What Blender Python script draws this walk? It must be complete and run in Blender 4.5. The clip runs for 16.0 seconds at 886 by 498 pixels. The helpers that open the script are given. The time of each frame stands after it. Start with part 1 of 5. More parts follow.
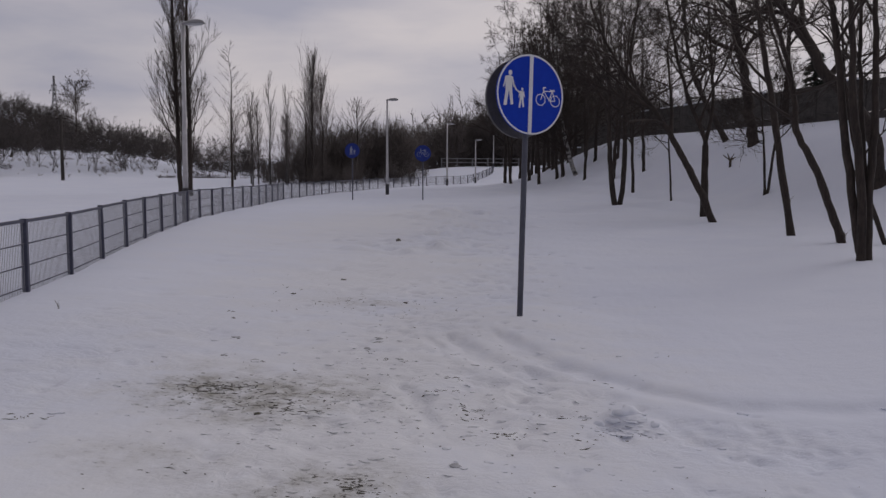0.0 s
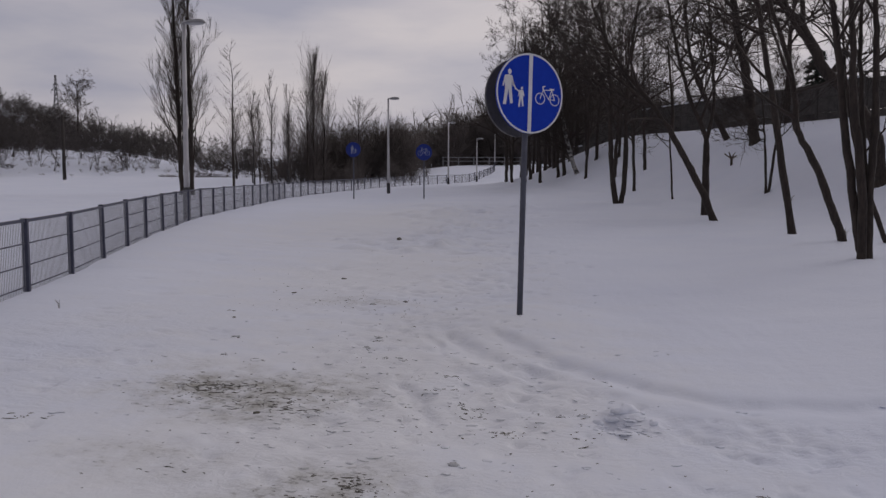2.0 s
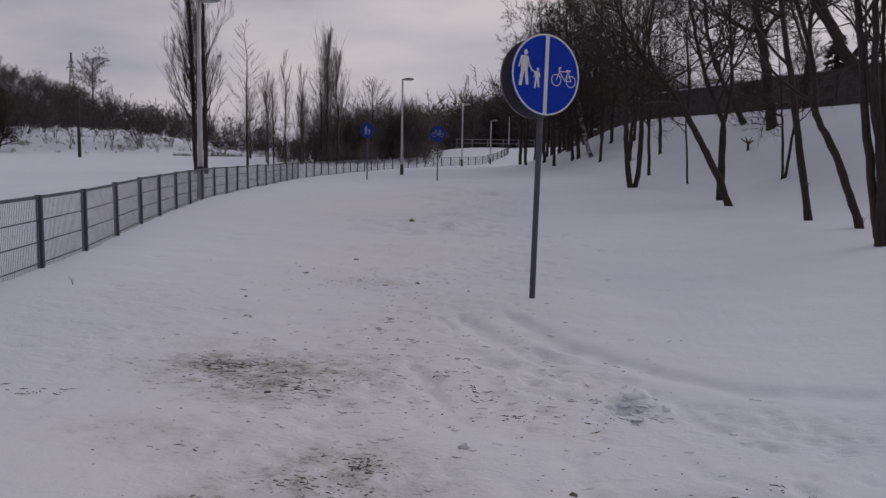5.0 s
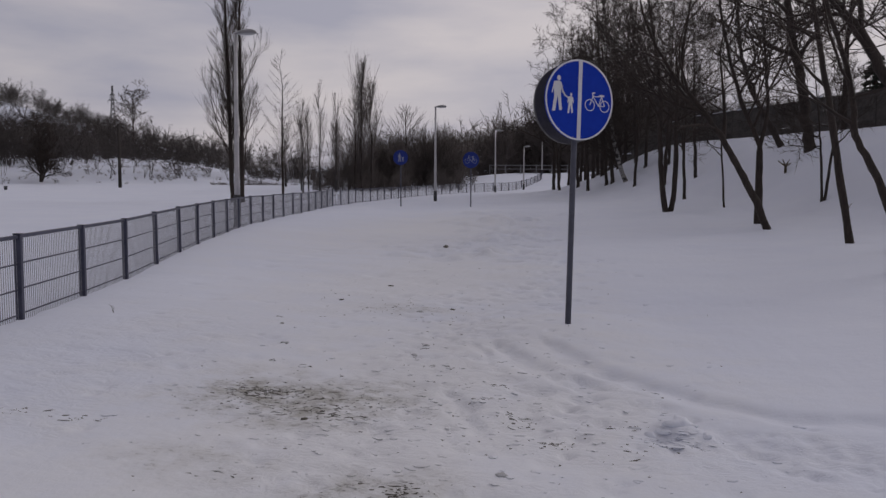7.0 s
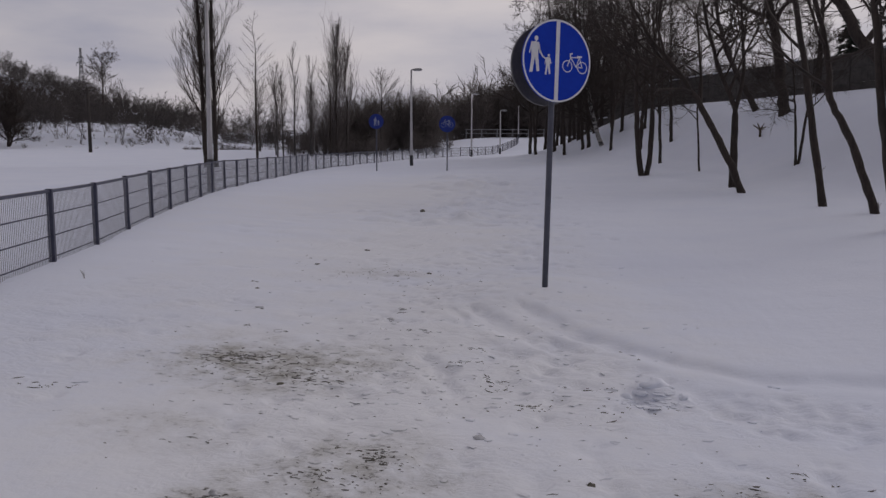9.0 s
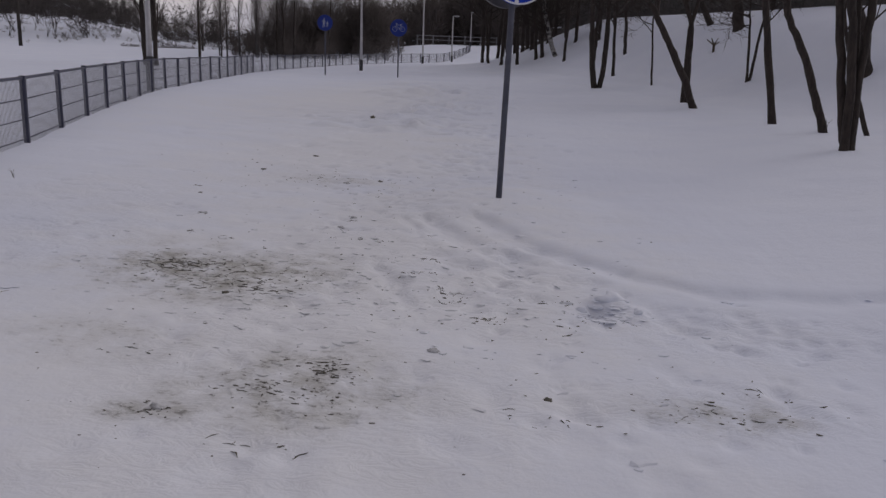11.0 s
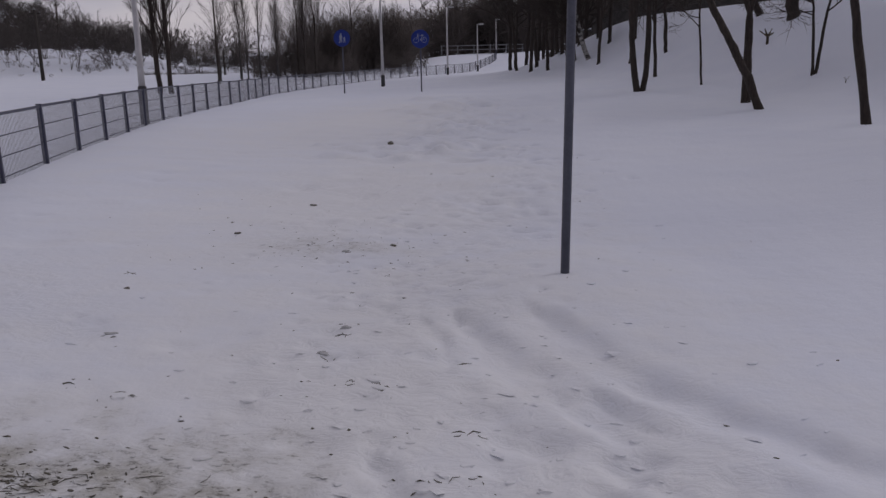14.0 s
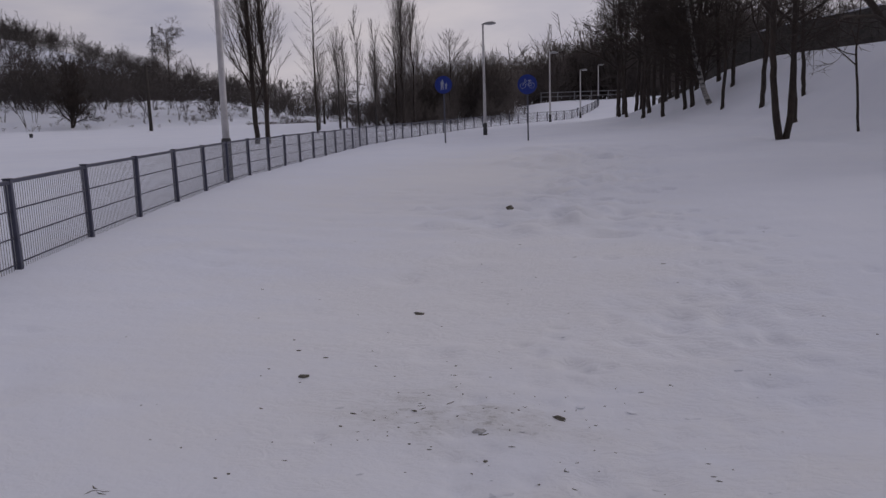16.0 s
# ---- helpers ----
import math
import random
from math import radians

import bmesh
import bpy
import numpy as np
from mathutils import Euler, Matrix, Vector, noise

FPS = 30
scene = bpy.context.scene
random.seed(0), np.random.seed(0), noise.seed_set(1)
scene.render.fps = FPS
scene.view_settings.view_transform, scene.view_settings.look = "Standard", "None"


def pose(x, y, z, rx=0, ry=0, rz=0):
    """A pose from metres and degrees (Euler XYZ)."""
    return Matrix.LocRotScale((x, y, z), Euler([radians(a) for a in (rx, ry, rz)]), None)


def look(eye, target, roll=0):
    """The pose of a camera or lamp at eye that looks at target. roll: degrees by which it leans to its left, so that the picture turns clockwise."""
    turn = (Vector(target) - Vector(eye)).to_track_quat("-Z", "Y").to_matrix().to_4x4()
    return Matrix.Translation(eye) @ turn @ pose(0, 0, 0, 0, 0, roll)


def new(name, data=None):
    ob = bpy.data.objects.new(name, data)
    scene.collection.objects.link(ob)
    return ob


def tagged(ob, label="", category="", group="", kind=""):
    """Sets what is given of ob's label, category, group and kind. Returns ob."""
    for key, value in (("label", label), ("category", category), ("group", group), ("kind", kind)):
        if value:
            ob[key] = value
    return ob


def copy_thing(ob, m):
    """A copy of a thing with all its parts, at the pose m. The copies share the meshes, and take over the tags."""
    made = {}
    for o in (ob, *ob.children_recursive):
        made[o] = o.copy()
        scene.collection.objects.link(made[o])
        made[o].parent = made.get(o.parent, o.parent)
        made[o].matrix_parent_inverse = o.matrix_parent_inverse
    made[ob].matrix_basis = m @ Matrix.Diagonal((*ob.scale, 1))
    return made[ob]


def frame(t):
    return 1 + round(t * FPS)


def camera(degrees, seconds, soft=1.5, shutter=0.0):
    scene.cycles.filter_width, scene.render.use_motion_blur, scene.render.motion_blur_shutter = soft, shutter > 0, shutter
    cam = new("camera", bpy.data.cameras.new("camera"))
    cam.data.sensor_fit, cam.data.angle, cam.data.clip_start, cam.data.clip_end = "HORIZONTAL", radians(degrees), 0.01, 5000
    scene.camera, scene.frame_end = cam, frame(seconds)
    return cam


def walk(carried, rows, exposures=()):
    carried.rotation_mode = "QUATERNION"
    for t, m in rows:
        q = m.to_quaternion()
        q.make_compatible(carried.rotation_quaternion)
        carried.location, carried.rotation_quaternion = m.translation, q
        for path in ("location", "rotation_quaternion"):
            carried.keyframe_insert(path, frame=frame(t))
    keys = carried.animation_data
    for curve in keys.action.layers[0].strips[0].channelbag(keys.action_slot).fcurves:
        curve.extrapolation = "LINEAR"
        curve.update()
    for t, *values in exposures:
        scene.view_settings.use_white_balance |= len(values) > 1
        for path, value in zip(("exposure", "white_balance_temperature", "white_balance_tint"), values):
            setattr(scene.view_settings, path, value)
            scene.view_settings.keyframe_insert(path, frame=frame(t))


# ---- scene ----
cam = camera(57.4, 16.0, soft=1.45)
PATH = [
    (0, (0.987, -0.141, 1.504), (0.718, 1.832, 1.317), 0.3),
    (0.5, (0.994, -0.134, 1.508), (0.722, 1.839, 1.325), 0.5),
    (1, (1.0, -0.147, 1.501), (0.728, 1.826, 1.321), 0.4),
    (1.5, (1.007, -0.139, 1.506), (0.734, 1.833, 1.32), 0.3),
    (2, (1.007, -0.146, 1.507), (0.734, 1.826, 1.317), 0.2),
    (2.5, (1.001, -0.141, 1.5), (0.728, 1.831, 1.306), 0.3),
    (3, (0.993, -0.138, 1.506), (0.714, 1.831, 1.296), -0.1),
    (3.5, (1.001, -0.114, 1.497), (0.704, 1.849, 1.257), 0.2),
    (3.7, (1.0, -0.112, 1.499), (0.727, 1.854, 1.255), 0.3),
    (5.8, (0.993, -0.104, 1.5), (0.662, 1.858, 1.302), 0.8),
    (6, (0.991, -0.104, 1.5), (0.65, 1.859, 1.322), 0.5),
    (6.5, (0.989, -0.107, 1.5), (0.611, 1.846, 1.297), 0.5),
    (7, (0.988, -0.11, 1.5), (0.602, 1.845, 1.329), 0.2),
    (7.5, (0.992, -0.104, 1.5), (0.594, 1.849, 1.335), 0.3),
    (8, (0.998, -0.092, 1.5), (0.625, 1.865, 1.323), 0.1),
    (8.5, (0.998, -0.072, 1.492), (0.636, 1.886, 1.304), 0.3),
    (8.7, (0.993, -0.064, 1.487), (0.648, 1.894, 1.27), 0.0),
    (10.8, (0.859, 0.109, 1.437), (0.651, 2.062, 1.059), 2.8),
    (11, (0.902, 0.136, 1.436), (0.713, 2.07, 0.963), 2.1),
    (11.5, (0.941, 0.322, 1.428), (0.751, 2.211, 0.801), 1.0),
    (12, (0.912, 0.689, 1.41), (0.717, 2.586, 0.809), -0.9),
    (12.5, (0.843, 1.136, 1.441), (0.558, 3.037, 0.888), -3.9),
    (13, (0.778, 1.622, 1.418), (0.456, 3.535, 0.931), -1.0),
    (13.5, (0.725, 2.188, 1.421), (0.584, 4.136, 0.995), 0.2),
    (14, (0.597, 2.787, 1.442), (0.322, 4.716, 0.992), -1.3),
    (14.5, (0.367, 3.455, 1.469), (0.0, 5.359, 0.981), -3.1),
    (15, (0.186, 4.1, 1.402), (-0.336, 5.974, 0.939), -1.9),
    (15.5, (-0.051, 4.794, 1.45), (-0.499, 6.715, 1.121), -0.2),
    (16, (-0.307, 5.494, 1.444), (-0.81, 7.401, 1.111), -1.9),
]
# the camera's white balance drifts slightly bluer on the way
walk(cam, [(t, look(eye, target, roll)) for t, eye, target, roll in PATH], [(0, 0.2, 6500, 10), (12, 0.2, 6500, 10), (13.3, 0.2, 6400, 12), (16, 0.2, 6400, 12)])

# ---- sky and light: an overcast winter afternoon ----
world = bpy.data.worlds.new("winter_sky")
scene.world = world
world.use_nodes = True
wn, wl = world.node_tree.nodes, world.node_tree.links
wn.clear()
w_out = wn.new("ShaderNodeOutputWorld")
w_bg = wn.new("ShaderNodeBackground")
w_sky = wn.new("ShaderNodeTexSky")
w_sky.sky_type = "NISHITA"
w_sky.sun_disc = False
w_sky.sun_elevation, w_sky.sun_rotation = radians(22), radians(52)
w_sky.air_density, w_sky.dust_density = 1.0, 3.0
w_thin = wn.new("ShaderNodeVectorMath")
w_thin.operation = "SCALE"
w_thin.inputs["Scale"].default_value = 0.03
w_co = wn.new("ShaderNodeTexCoord")
w_map = wn.new("ShaderNodeMapping")
w_map.inputs["Scale"].default_value = (1.3, 1.3, 5.0)
w_noise = wn.new("ShaderNodeTexNoise")
w_noise.inputs["Scale"].default_value, w_noise.inputs["Detail"].default_value = 1.7, 7.0
w_noise.inputs["Roughness"].default_value = 0.5
w_ramp = wn.new("ShaderNodeValToRGB")
w_ramp.color_ramp.elements[0].position, w_ramp.color_ramp.elements[1].position = 0.4, 0.62
w_ramp.color_ramp.elements[0].color = (0.304, 0.299, 0.359, 1)
w_ramp.color_ramp.elements[1].color = (0.475, 0.438, 0.453, 1)
w_mix = wn.new("ShaderNodeMix")
w_mix.data_type = "RGBA"
w_mix.inputs["Factor"].default_value = 0.9
wl.new(w_co.outputs["Generated"], w_map.inputs["Vector"])
wl.new(w_map.outputs["Vector"], w_noise.inputs["Vector"])
wl.new(w_noise.outputs["Fac"], w_ramp.inputs["Fac"])
wl.new(w_sky.outputs["Color"], w_thin.inputs[0])
wl.new(w_thin.outputs[0], w_mix.inputs["A"])
wl.new(w_ramp.outputs["Color"], w_mix.inputs["B"])
# the hidden sun makes the cloud brighter ahead than behind
w_side = wn.new("ShaderNodeVectorMath")
w_side.operation = "DOT_PRODUCT"
w_side.inputs[1].default_value = (0.3, 0.95, 0.0)
w_gain = wn.new("ShaderNodeMath")
w_gain.operation = "MULTIPLY_ADD"
w_gain.inputs[1].default_value, w_gain.inputs[2].default_value = 0.3, 0.86
w_lit = wn.new("ShaderNodeVectorMath")
w_lit.operation = "SCALE"
wl.new(w_co.outputs["Generated"], w_side.inputs[0])
wl.new(w_side.outputs["Value"], w_gain.inputs[0])
wl.new(w_mix.outputs["Result"], w_lit.inputs[0])
wl.new(w_gain.outputs[0], w_lit.inputs["Scale"])
wl.new(w_lit.outputs[0], w_bg.inputs["Color"])
w_bg.inputs["Strength"].default_value = 1.0
wl.new(w_bg.outputs["Background"], w_out.inputs["Surface"])

sun = new("sun", bpy.data.lights.new("sun", "SUN"))
sun.data.energy, sun.data.angle, sun.data.color = 0.5, radians(32), (1.0, 0.95, 0.93)
sun.matrix_world = look((0, 0, 30), (-30 * 1.65, -30 * 1.3, 0))


# ---- materials ----
def material(name, rough=0.7, metal=0.0):
    mat = bpy.data.materials.new(name)
    mat.use_nodes = True
    bsdf = mat.node_tree.nodes["Principled BSDF"]
    bsdf.inputs["Roughness"].default_value, bsdf.inputs["Metallic"].default_value = rough, metal
    return mat, mat.node_tree.nodes, mat.node_tree.links, bsdf


def noise_node(n, l, scale, detail=5.0, rough=0.6, vec=None):
    node = n.new("ShaderNodeTexNoise")
    node.inputs["Scale"].default_value, node.inputs["Detail"].default_value, node.inputs["Roughness"].default_value = scale, detail, rough
    if vec is not None:
        l.new(vec, node.inputs["Vector"])
    return node.outputs["Fac"]


def ramp_node(n, l, fac, stops):
    node = n.new("ShaderNodeValToRGB")
    while len(node.color_ramp.elements) < len(stops):
        node.color_ramp.elements.new(0.5)
    for e, (p, c) in zip(node.color_ramp.elements, stops):
        e.position, e.color = p, (*c, 1) if len(c) == 3 else c
    l.new(fac, node.inputs["Fac"])
    return node.outputs["Color"]


def mix_node(n, l, fac, a, b, mode="MIX"):
    node = n.new("ShaderNodeMix")
    node.data_type, node.blend_type = "RGBA", mode
    for key, v in (("Factor", fac), ("A", a), ("B", b)):
        if isinstance(v, (int, float)):
            node.inputs[key].default_value = v
        elif isinstance(v, tuple):
            node.inputs[key].default_value = (*v, 1)
        else:
            l.new(v, node.inputs[key])
    return node.outputs["Result"]


def math_node(n, l, op, a, b=0.0):
    node = n.new("ShaderNodeMath")
    node.operation = op
    for k, v in enumerate((a, b)):
        if isinstance(v, (int, float)):
            node.inputs[k].default_value = v
        else:
            l.new(v, node.inputs[k])
    return node.outputs[0]


def bump_node(n, l, bsdf, height, strength, dist):
    node = n.new("ShaderNodeBump")
    node.inputs["Strength"].default_value, node.inputs["Distance"].default_value = strength, dist
    l.new(height, node.inputs["Height"])
    l.new(node.outputs["Normal"], bsdf.inputs["Normal"])


def simple(name, c1, c2, scale=8.0, rough=0.7, metal=0.0, bump=0.2, dist=0.01):
    """Two tones by a coarse and a fine noise, with a fine relief."""
    mat, n, l, b = material(name, rough, metal)
    co = n.new("ShaderNodeTexCoord").outputs["Object"]
    big, fine = noise_node(n, l, scale, 5, 0.65, co), noise_node(n, l, scale * 9, 4, 0.6, co)
    fac = math_node(n, l, "ADD", math_node(n, l, "MULTIPLY", big, 0.65), math_node(n, l, "MULTIPLY", fine, 0.35))
    l.new(ramp_node(n, l, fac, [(0.36, c1), (0.64, c2)]), b.inputs["Base Color"])
    bump_node(n, l, b, fine, bump, dist)
    return mat


def snow_material():
    mat, n, l, b = material("snow", 0.75)
    co = n.new("ShaderNodeTexCoord").outputs["Object"]
    sep = n.new("ShaderNodeSeparateXYZ")
    l.new(co, sep.inputs[0])
    warp = noise_node(n, l, 1.4, 6, 0.65, co)
    flat = n.new("ShaderNodeMapping")
    flat.inputs["Scale"].default_value = (0.62, 1.0, 1.0)
    flat.inputs["Rotation"].default_value = (0, 0, 0.12)
    l.new(co, flat.inputs["Vector"])
    grit = noise_node(n, l, 26.0, 7, 0.74, flat.outputs["Vector"])
    clump = noise_node(n, l, 5.0, 5, 0.65, co)
    tone = ramp_node(n, l, noise_node(n, l, 0.35, 5, 0.6, co), [(0.3, (0.718, 0.756, 0.866)), (0.7, (0.77, 0.802, 0.892))])

    def patch(cx, cy, sx, sy, soft):
        """A blot with a ragged rim round a point of the ground."""
        dx = math_node(n, l, "MULTIPLY", math_node(n, l, "SUBTRACT", sep.outputs["X"], cx), 1 / sx)
        dy = math_node(n, l, "MULTIPLY", math_node(n, l, "SUBTRACT", sep.outputs["Y"], cy), 1 / sy)
        d = math_node(n, l, "SQRT", math_node(n, l, "ADD", math_node(n, l, "MULTIPLY", dx, dx), math_node(n, l, "MULTIPLY", dy, dy)))
        d = math_node(n, l, "ADD", d, math_node(n, l, "MULTIPLY", math_node(n, l, "SUBTRACT", warp, 0.5), 2.2))
        node = n.new("ShaderNodeMapRange")
        node.interpolation_type = "SMOOTHSTEP"
        node.inputs["From Min"].default_value, node.inputs["From Max"].default_value = 1.0 + soft, 1.0 - soft
        l.new(d, node.inputs["Value"])
        return node.outputs["Result"]

    # thin worn snow with earth showing, and wider trodden snow coloured paler and warmer along the path
    worn = math_node(n, l, "MAXIMUM", patch(-1.05, 5.12, 0.72, 0.5, 0.85), patch(-1.45, 5.3, 0.34, 0.26, 0.6))
    for p in ((-0.03, 3.42, 0.42, 0.36, 0.8), (-0.55, 3.07, 0.16, 0.12, 0.8), (1.85, 3.5, 0.3, 0.14, 0.9)):
        worn = math_node(n, l, "MAXIMUM", worn, math_node(n, l, "MULTIPLY", patch(*p), 0.85))
    for p in ((-1.1, 3.8, 0.4, 0.25, 1.0), (-1.2, 9.2, 0.45, 0.25, 1.0)):
        worn = math_node(n, l, "MAXIMUM", worn, math_node(n, l, "MULTIPLY", patch(*p), 0.4))
    trod = patch(-0.4, 5.0, 1.8, 4.2, 0.9)
    for p in ((-1.7, 12.0, 1.9, 5.0, 0.95), (-4.2, 23.0, 2.6, 8.0, 0.95)):
        trod = math_node(n, l, "MAXIMUM", trod, math_node(n, l, "MULTIPLY", patch(*p), 0.85))
    colour = mix_node(n, l, math_node(n, l, "MULTIPLY", trod, 0.75), tone, (0.815, 0.813, 0.81))
    haze = math_node(n, l, "MULTIPLY", worn, math_node(n, l, "MAXIMUM", 0.0, math_node(n, l, "MULTIPLY", math_node(n, l, "SUBTRACT", clump, 0.32), 2.6)))
    colour = mix_node(n, l, haze, colour, (0.34, 0.325, 0.275))
    mass = n.new("ShaderNodeMapRange")
    l.new(clump, mass.inputs["Value"])
    mass.inputs["From Min"].default_value, mass.inputs["From Max"].default_value = 0.44, 0.56
    spot = n.new("ShaderNodeMapRange")
    l.new(grit, spot.inputs["Value"])
    spot.inputs["From Min"].default_value, spot.inputs["From Max"].default_value = 0.52, 0.62
    colour = mix_node(n, l, math_node(n, l, "MULTIPLY", worn, math_node(n, l, "MULTIPLY", spot.outputs["Result"], mass.outputs["Result"])), colour, (0.1, 0.091, 0.073))
    l.new(colour, b.inputs["Base Color"])
    b.inputs["Subsurface Weight"].default_value = 0.0
    fine = noise_node(n, l, 60.0, 4, 0.7, co)
    wide = noise_node(n, l, 9.0, 6, 0.62, co)
    relief = math_node(n, l, "ADD", math_node(n, l, "MULTIPLY", wide, 0.8), math_node(n, l, "MULTIPLY", fine, 0.1))
    # broken crust where feet have gone
    crust = patch(0.75, 5.6, 0.5, 0.8, 0.7)
    for p in ((1.7, 4.65, 1.2, 0.35, 0.7), (-0.3, 5.5, 0.5, 3.0, 0.7), (1.8, 3.55, 0.6, 0.25, 0.7), (0.2, 3.4, 0.7, 0.5, 0.7), (-1.0, 5.1, 0.7, 0.4, 0.7), (-3.0, 5.6, 0.8, 1.8, 0.7), (-1.2, 20.0, 1.5, 8.0, 0.7), (0.2, 12.5, 0.6, 3.0, 0.7)):
        crust = math_node(n, l, "MAXIMUM", crust, patch(*p))
    flake = n.new("ShaderNodeTexNoise")
    flake.inputs["Scale"].default_value, flake.inputs["Detail"].default_value, flake.inputs["Roughness"].default_value, flake.inputs["Distortion"].default_value = 11.0, 6.0, 0.6, 1.2
    l.new(flat.outputs["Vector"], flake.inputs["Vector"])
    step = n.new("ShaderNodeMapRange")
    step.interpolation_type = "SMOOTHSTEP"
    step.inputs["From Min"].default_value, step.inputs["From Max"].default_value = 0.4, 0.6
    l.new(flake.outputs["Fac"], step.inputs["Value"])
    relief = math_node(n, l, "ADD", relief, math_node(n, l, "MULTIPLY", math_node(n, l, "MULTIPLY", crust, step.outputs["Result"]), 1.9))
    bump_node(n, l, b, relief, 0.24, 0.05)
    return mat


def bark_material(name, dark, light, scale):
    mat, n, l, b = material(name, 0.9)
    co = n.new("ShaderNodeTexCoord").outputs["Object"]
    stretch = n.new("ShaderNodeMapping")
    stretch.inputs["Scale"].default_value = (scale, scale, scale * 0.22)
    l.new(co, stretch.inputs["Vector"])
    ridge = noise_node(n, l, 4.0, 6, 0.65, stretch.outputs["Vector"])
    big = noise_node(n, l, 0.8, 4, 0.6, co)
    fac = math_node(n, l, "ADD", math_node(n, l, "MULTIPLY", ridge, 0.65), math_node(n, l, "MULTIPLY", big, 0.35))
    l.new(ramp_node(n, l, fac, [(0.35, dark), (0.65, light)]), b.inputs["Base Color"])
    bump_node(n, l, b, ridge, 0.8, 0.02)
    return mat


def birch_material():
    mat, n, l, b = material("birch_bark", 0.8)
    co = n.new("ShaderNodeTexCoord").outputs["Object"]
    m = n.new("ShaderNodeMapping")
    m.inputs["Scale"].default_value = (3, 3, 9)
    l.new(co, m.inputs["Vector"])
    scar = noise_node(n, l, 0.8, 5, 0.7, m.outputs["Vector"])
    l.new(ramp_node(n, l, scar, [(0.42, (0.03, 0.028, 0.027)), (0.52, (0.26, 0.25, 0.24)), (0.75, (0.42, 0.4, 0.38))]), b.inputs["Base Color"])
    bump_node(n, l, b, scar, 0.4, 0.01)
    return mat


SNOW = snow_material()
BARK = bark_material("dark_bark", (0.0155, 0.0118, 0.01), (0.06, 0.045, 0.037), 6.0)
POPLAR = bark_material("poplar_bark", (0.03, 0.028, 0.028), (0.085, 0.078, 0.075), 6.0)
TWIG = simple("dark_twigs", (0.02, 0.0148, 0.0125), (0.054, 0.039, 0.032), 0.8, 0.9)
TWIG_PALE = simple("brown_grey_twigs", (0.06, 0.05, 0.048), (0.12, 0.102, 0.096), 0.8, 0.9)
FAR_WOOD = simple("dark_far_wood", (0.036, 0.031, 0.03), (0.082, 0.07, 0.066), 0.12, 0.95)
THICKET = simple("brown_thicket", (0.062, 0.053, 0.05), (0.125, 0.106, 0.097), 0.15, 0.95)
BIRCH = birch_material()
NEEDLE = simple("fir_needles", (0.008, 0.014, 0.009), (0.02, 0.03, 0.02), 2.0, 0.8)
PAINT_DARK = simple("fence_paint", (0.045, 0.047, 0.073), (0.074, 0.077, 0.117), 5.0, 0.5, 0.25, 0.08, 0.002)
WIRE = simple("zinc_wire", (0.22, 0.222, 0.24), (0.33, 0.332, 0.35), 20.0, 0.45, 0.5, 0.05, 0.001)
STEEL = simple("grey_steel", (0.19, 0.19, 0.2), (0.3, 0.295, 0.3), 6.0, 0.5, 0.35, 0.08, 0.002)
POLE_GREY = simple("sign_pole_grey", (0.066, 0.069, 0.09), (0.1, 0.104, 0.135), 7.0, 0.5, 0.3, 0.1, 0.002)
LAMP_PALE = simple("lamp_pole_zinc", (0.4, 0.39, 0.4), (0.56, 0.545, 0.55), 5.0, 0.5, 0.2, 0.06, 0.002)
LAMP_BASE = simple("lamp_base_coat", (0.03, 0.03, 0.033), (0.06, 0.06, 0.064), 6.0, 0.7, 0.0, 0.2, 0.003)
GLASS_DIM = simple("milky_cover", (0.34, 0.34, 0.35), (0.44, 0.44, 0.45), 5.0, 0.35)
BLUE = simple("sign_blue", (0.001, 0.03, 0.36), (0.002, 0.04, 0.44), 2.5, 0.62, 0.0, 0.03, 0.001)
BLUE.node_tree.nodes["Principled BSDF"].inputs["Specular IOR Level"].default_value = 0.2
# the two small far signs get a darker blue and greyer symbols
BLUE_FAR = simple("far_sign_blue", (0.002, 0.016, 0.16), (0.004, 0.024, 0.22), 2.5, 0.65, 0.0, 0.03, 0.001)
GREY_FAR = simple("far_sign_grey", (0.2, 0.22, 0.3), (0.28, 0.3, 0.38), 3.0, 0.6, 0.0, 0.03, 0.001)
WHITE = simple("sign_white", (0.62, 0.62, 0.64), (0.76, 0.755, 0.76), 3.0, 0.45, 0.0, 0.03, 0.001)
BACK = simple("sign_back_zinc", (0.075, 0.072, 0.078), (0.125, 0.12, 0.125), 4.0, 0.5, 0.4, 0.05, 0.001)
CONCRETE = simple("weathered_concrete", (0.042, 0.039, 0.037), (0.11, 0.1, 0.093), 0.9, 0.92, 0.0, 0.5, 0.02)
WOOD = bark_material("tarred_wood", (0.02, 0.017, 0.015), (0.06, 0.05, 0.045), 8.0)
EARTH = simple("frozen_earth", (0.075, 0.07, 0.058), (0.2, 0.185, 0.15), 30.0, 0.95, 0.0, 0.6, 0.01)
CLOD = simple("dirty_snow_clod", (0.36, 0.36, 0.36), (0.66, 0.665, 0.69), 25.0, 0.9, 0.0, 0.5, 0.01)
WEED = simple("dry_weed", (0.06, 0.045, 0.03), (0.13, 0.1, 0.07), 12.0, 0.9)
RAIL_WHITE = simple("pale_barrier", (0.2, 0.2, 0.21), (0.32, 0.32, 0.33), 2.0, 0.6)


# ---- ground: one snow sheet ----
def smooth(a, b, v):
    u = np.clip((v - a) / (b - a), 0, 1)
    return u * u * (3 - 2 * u)


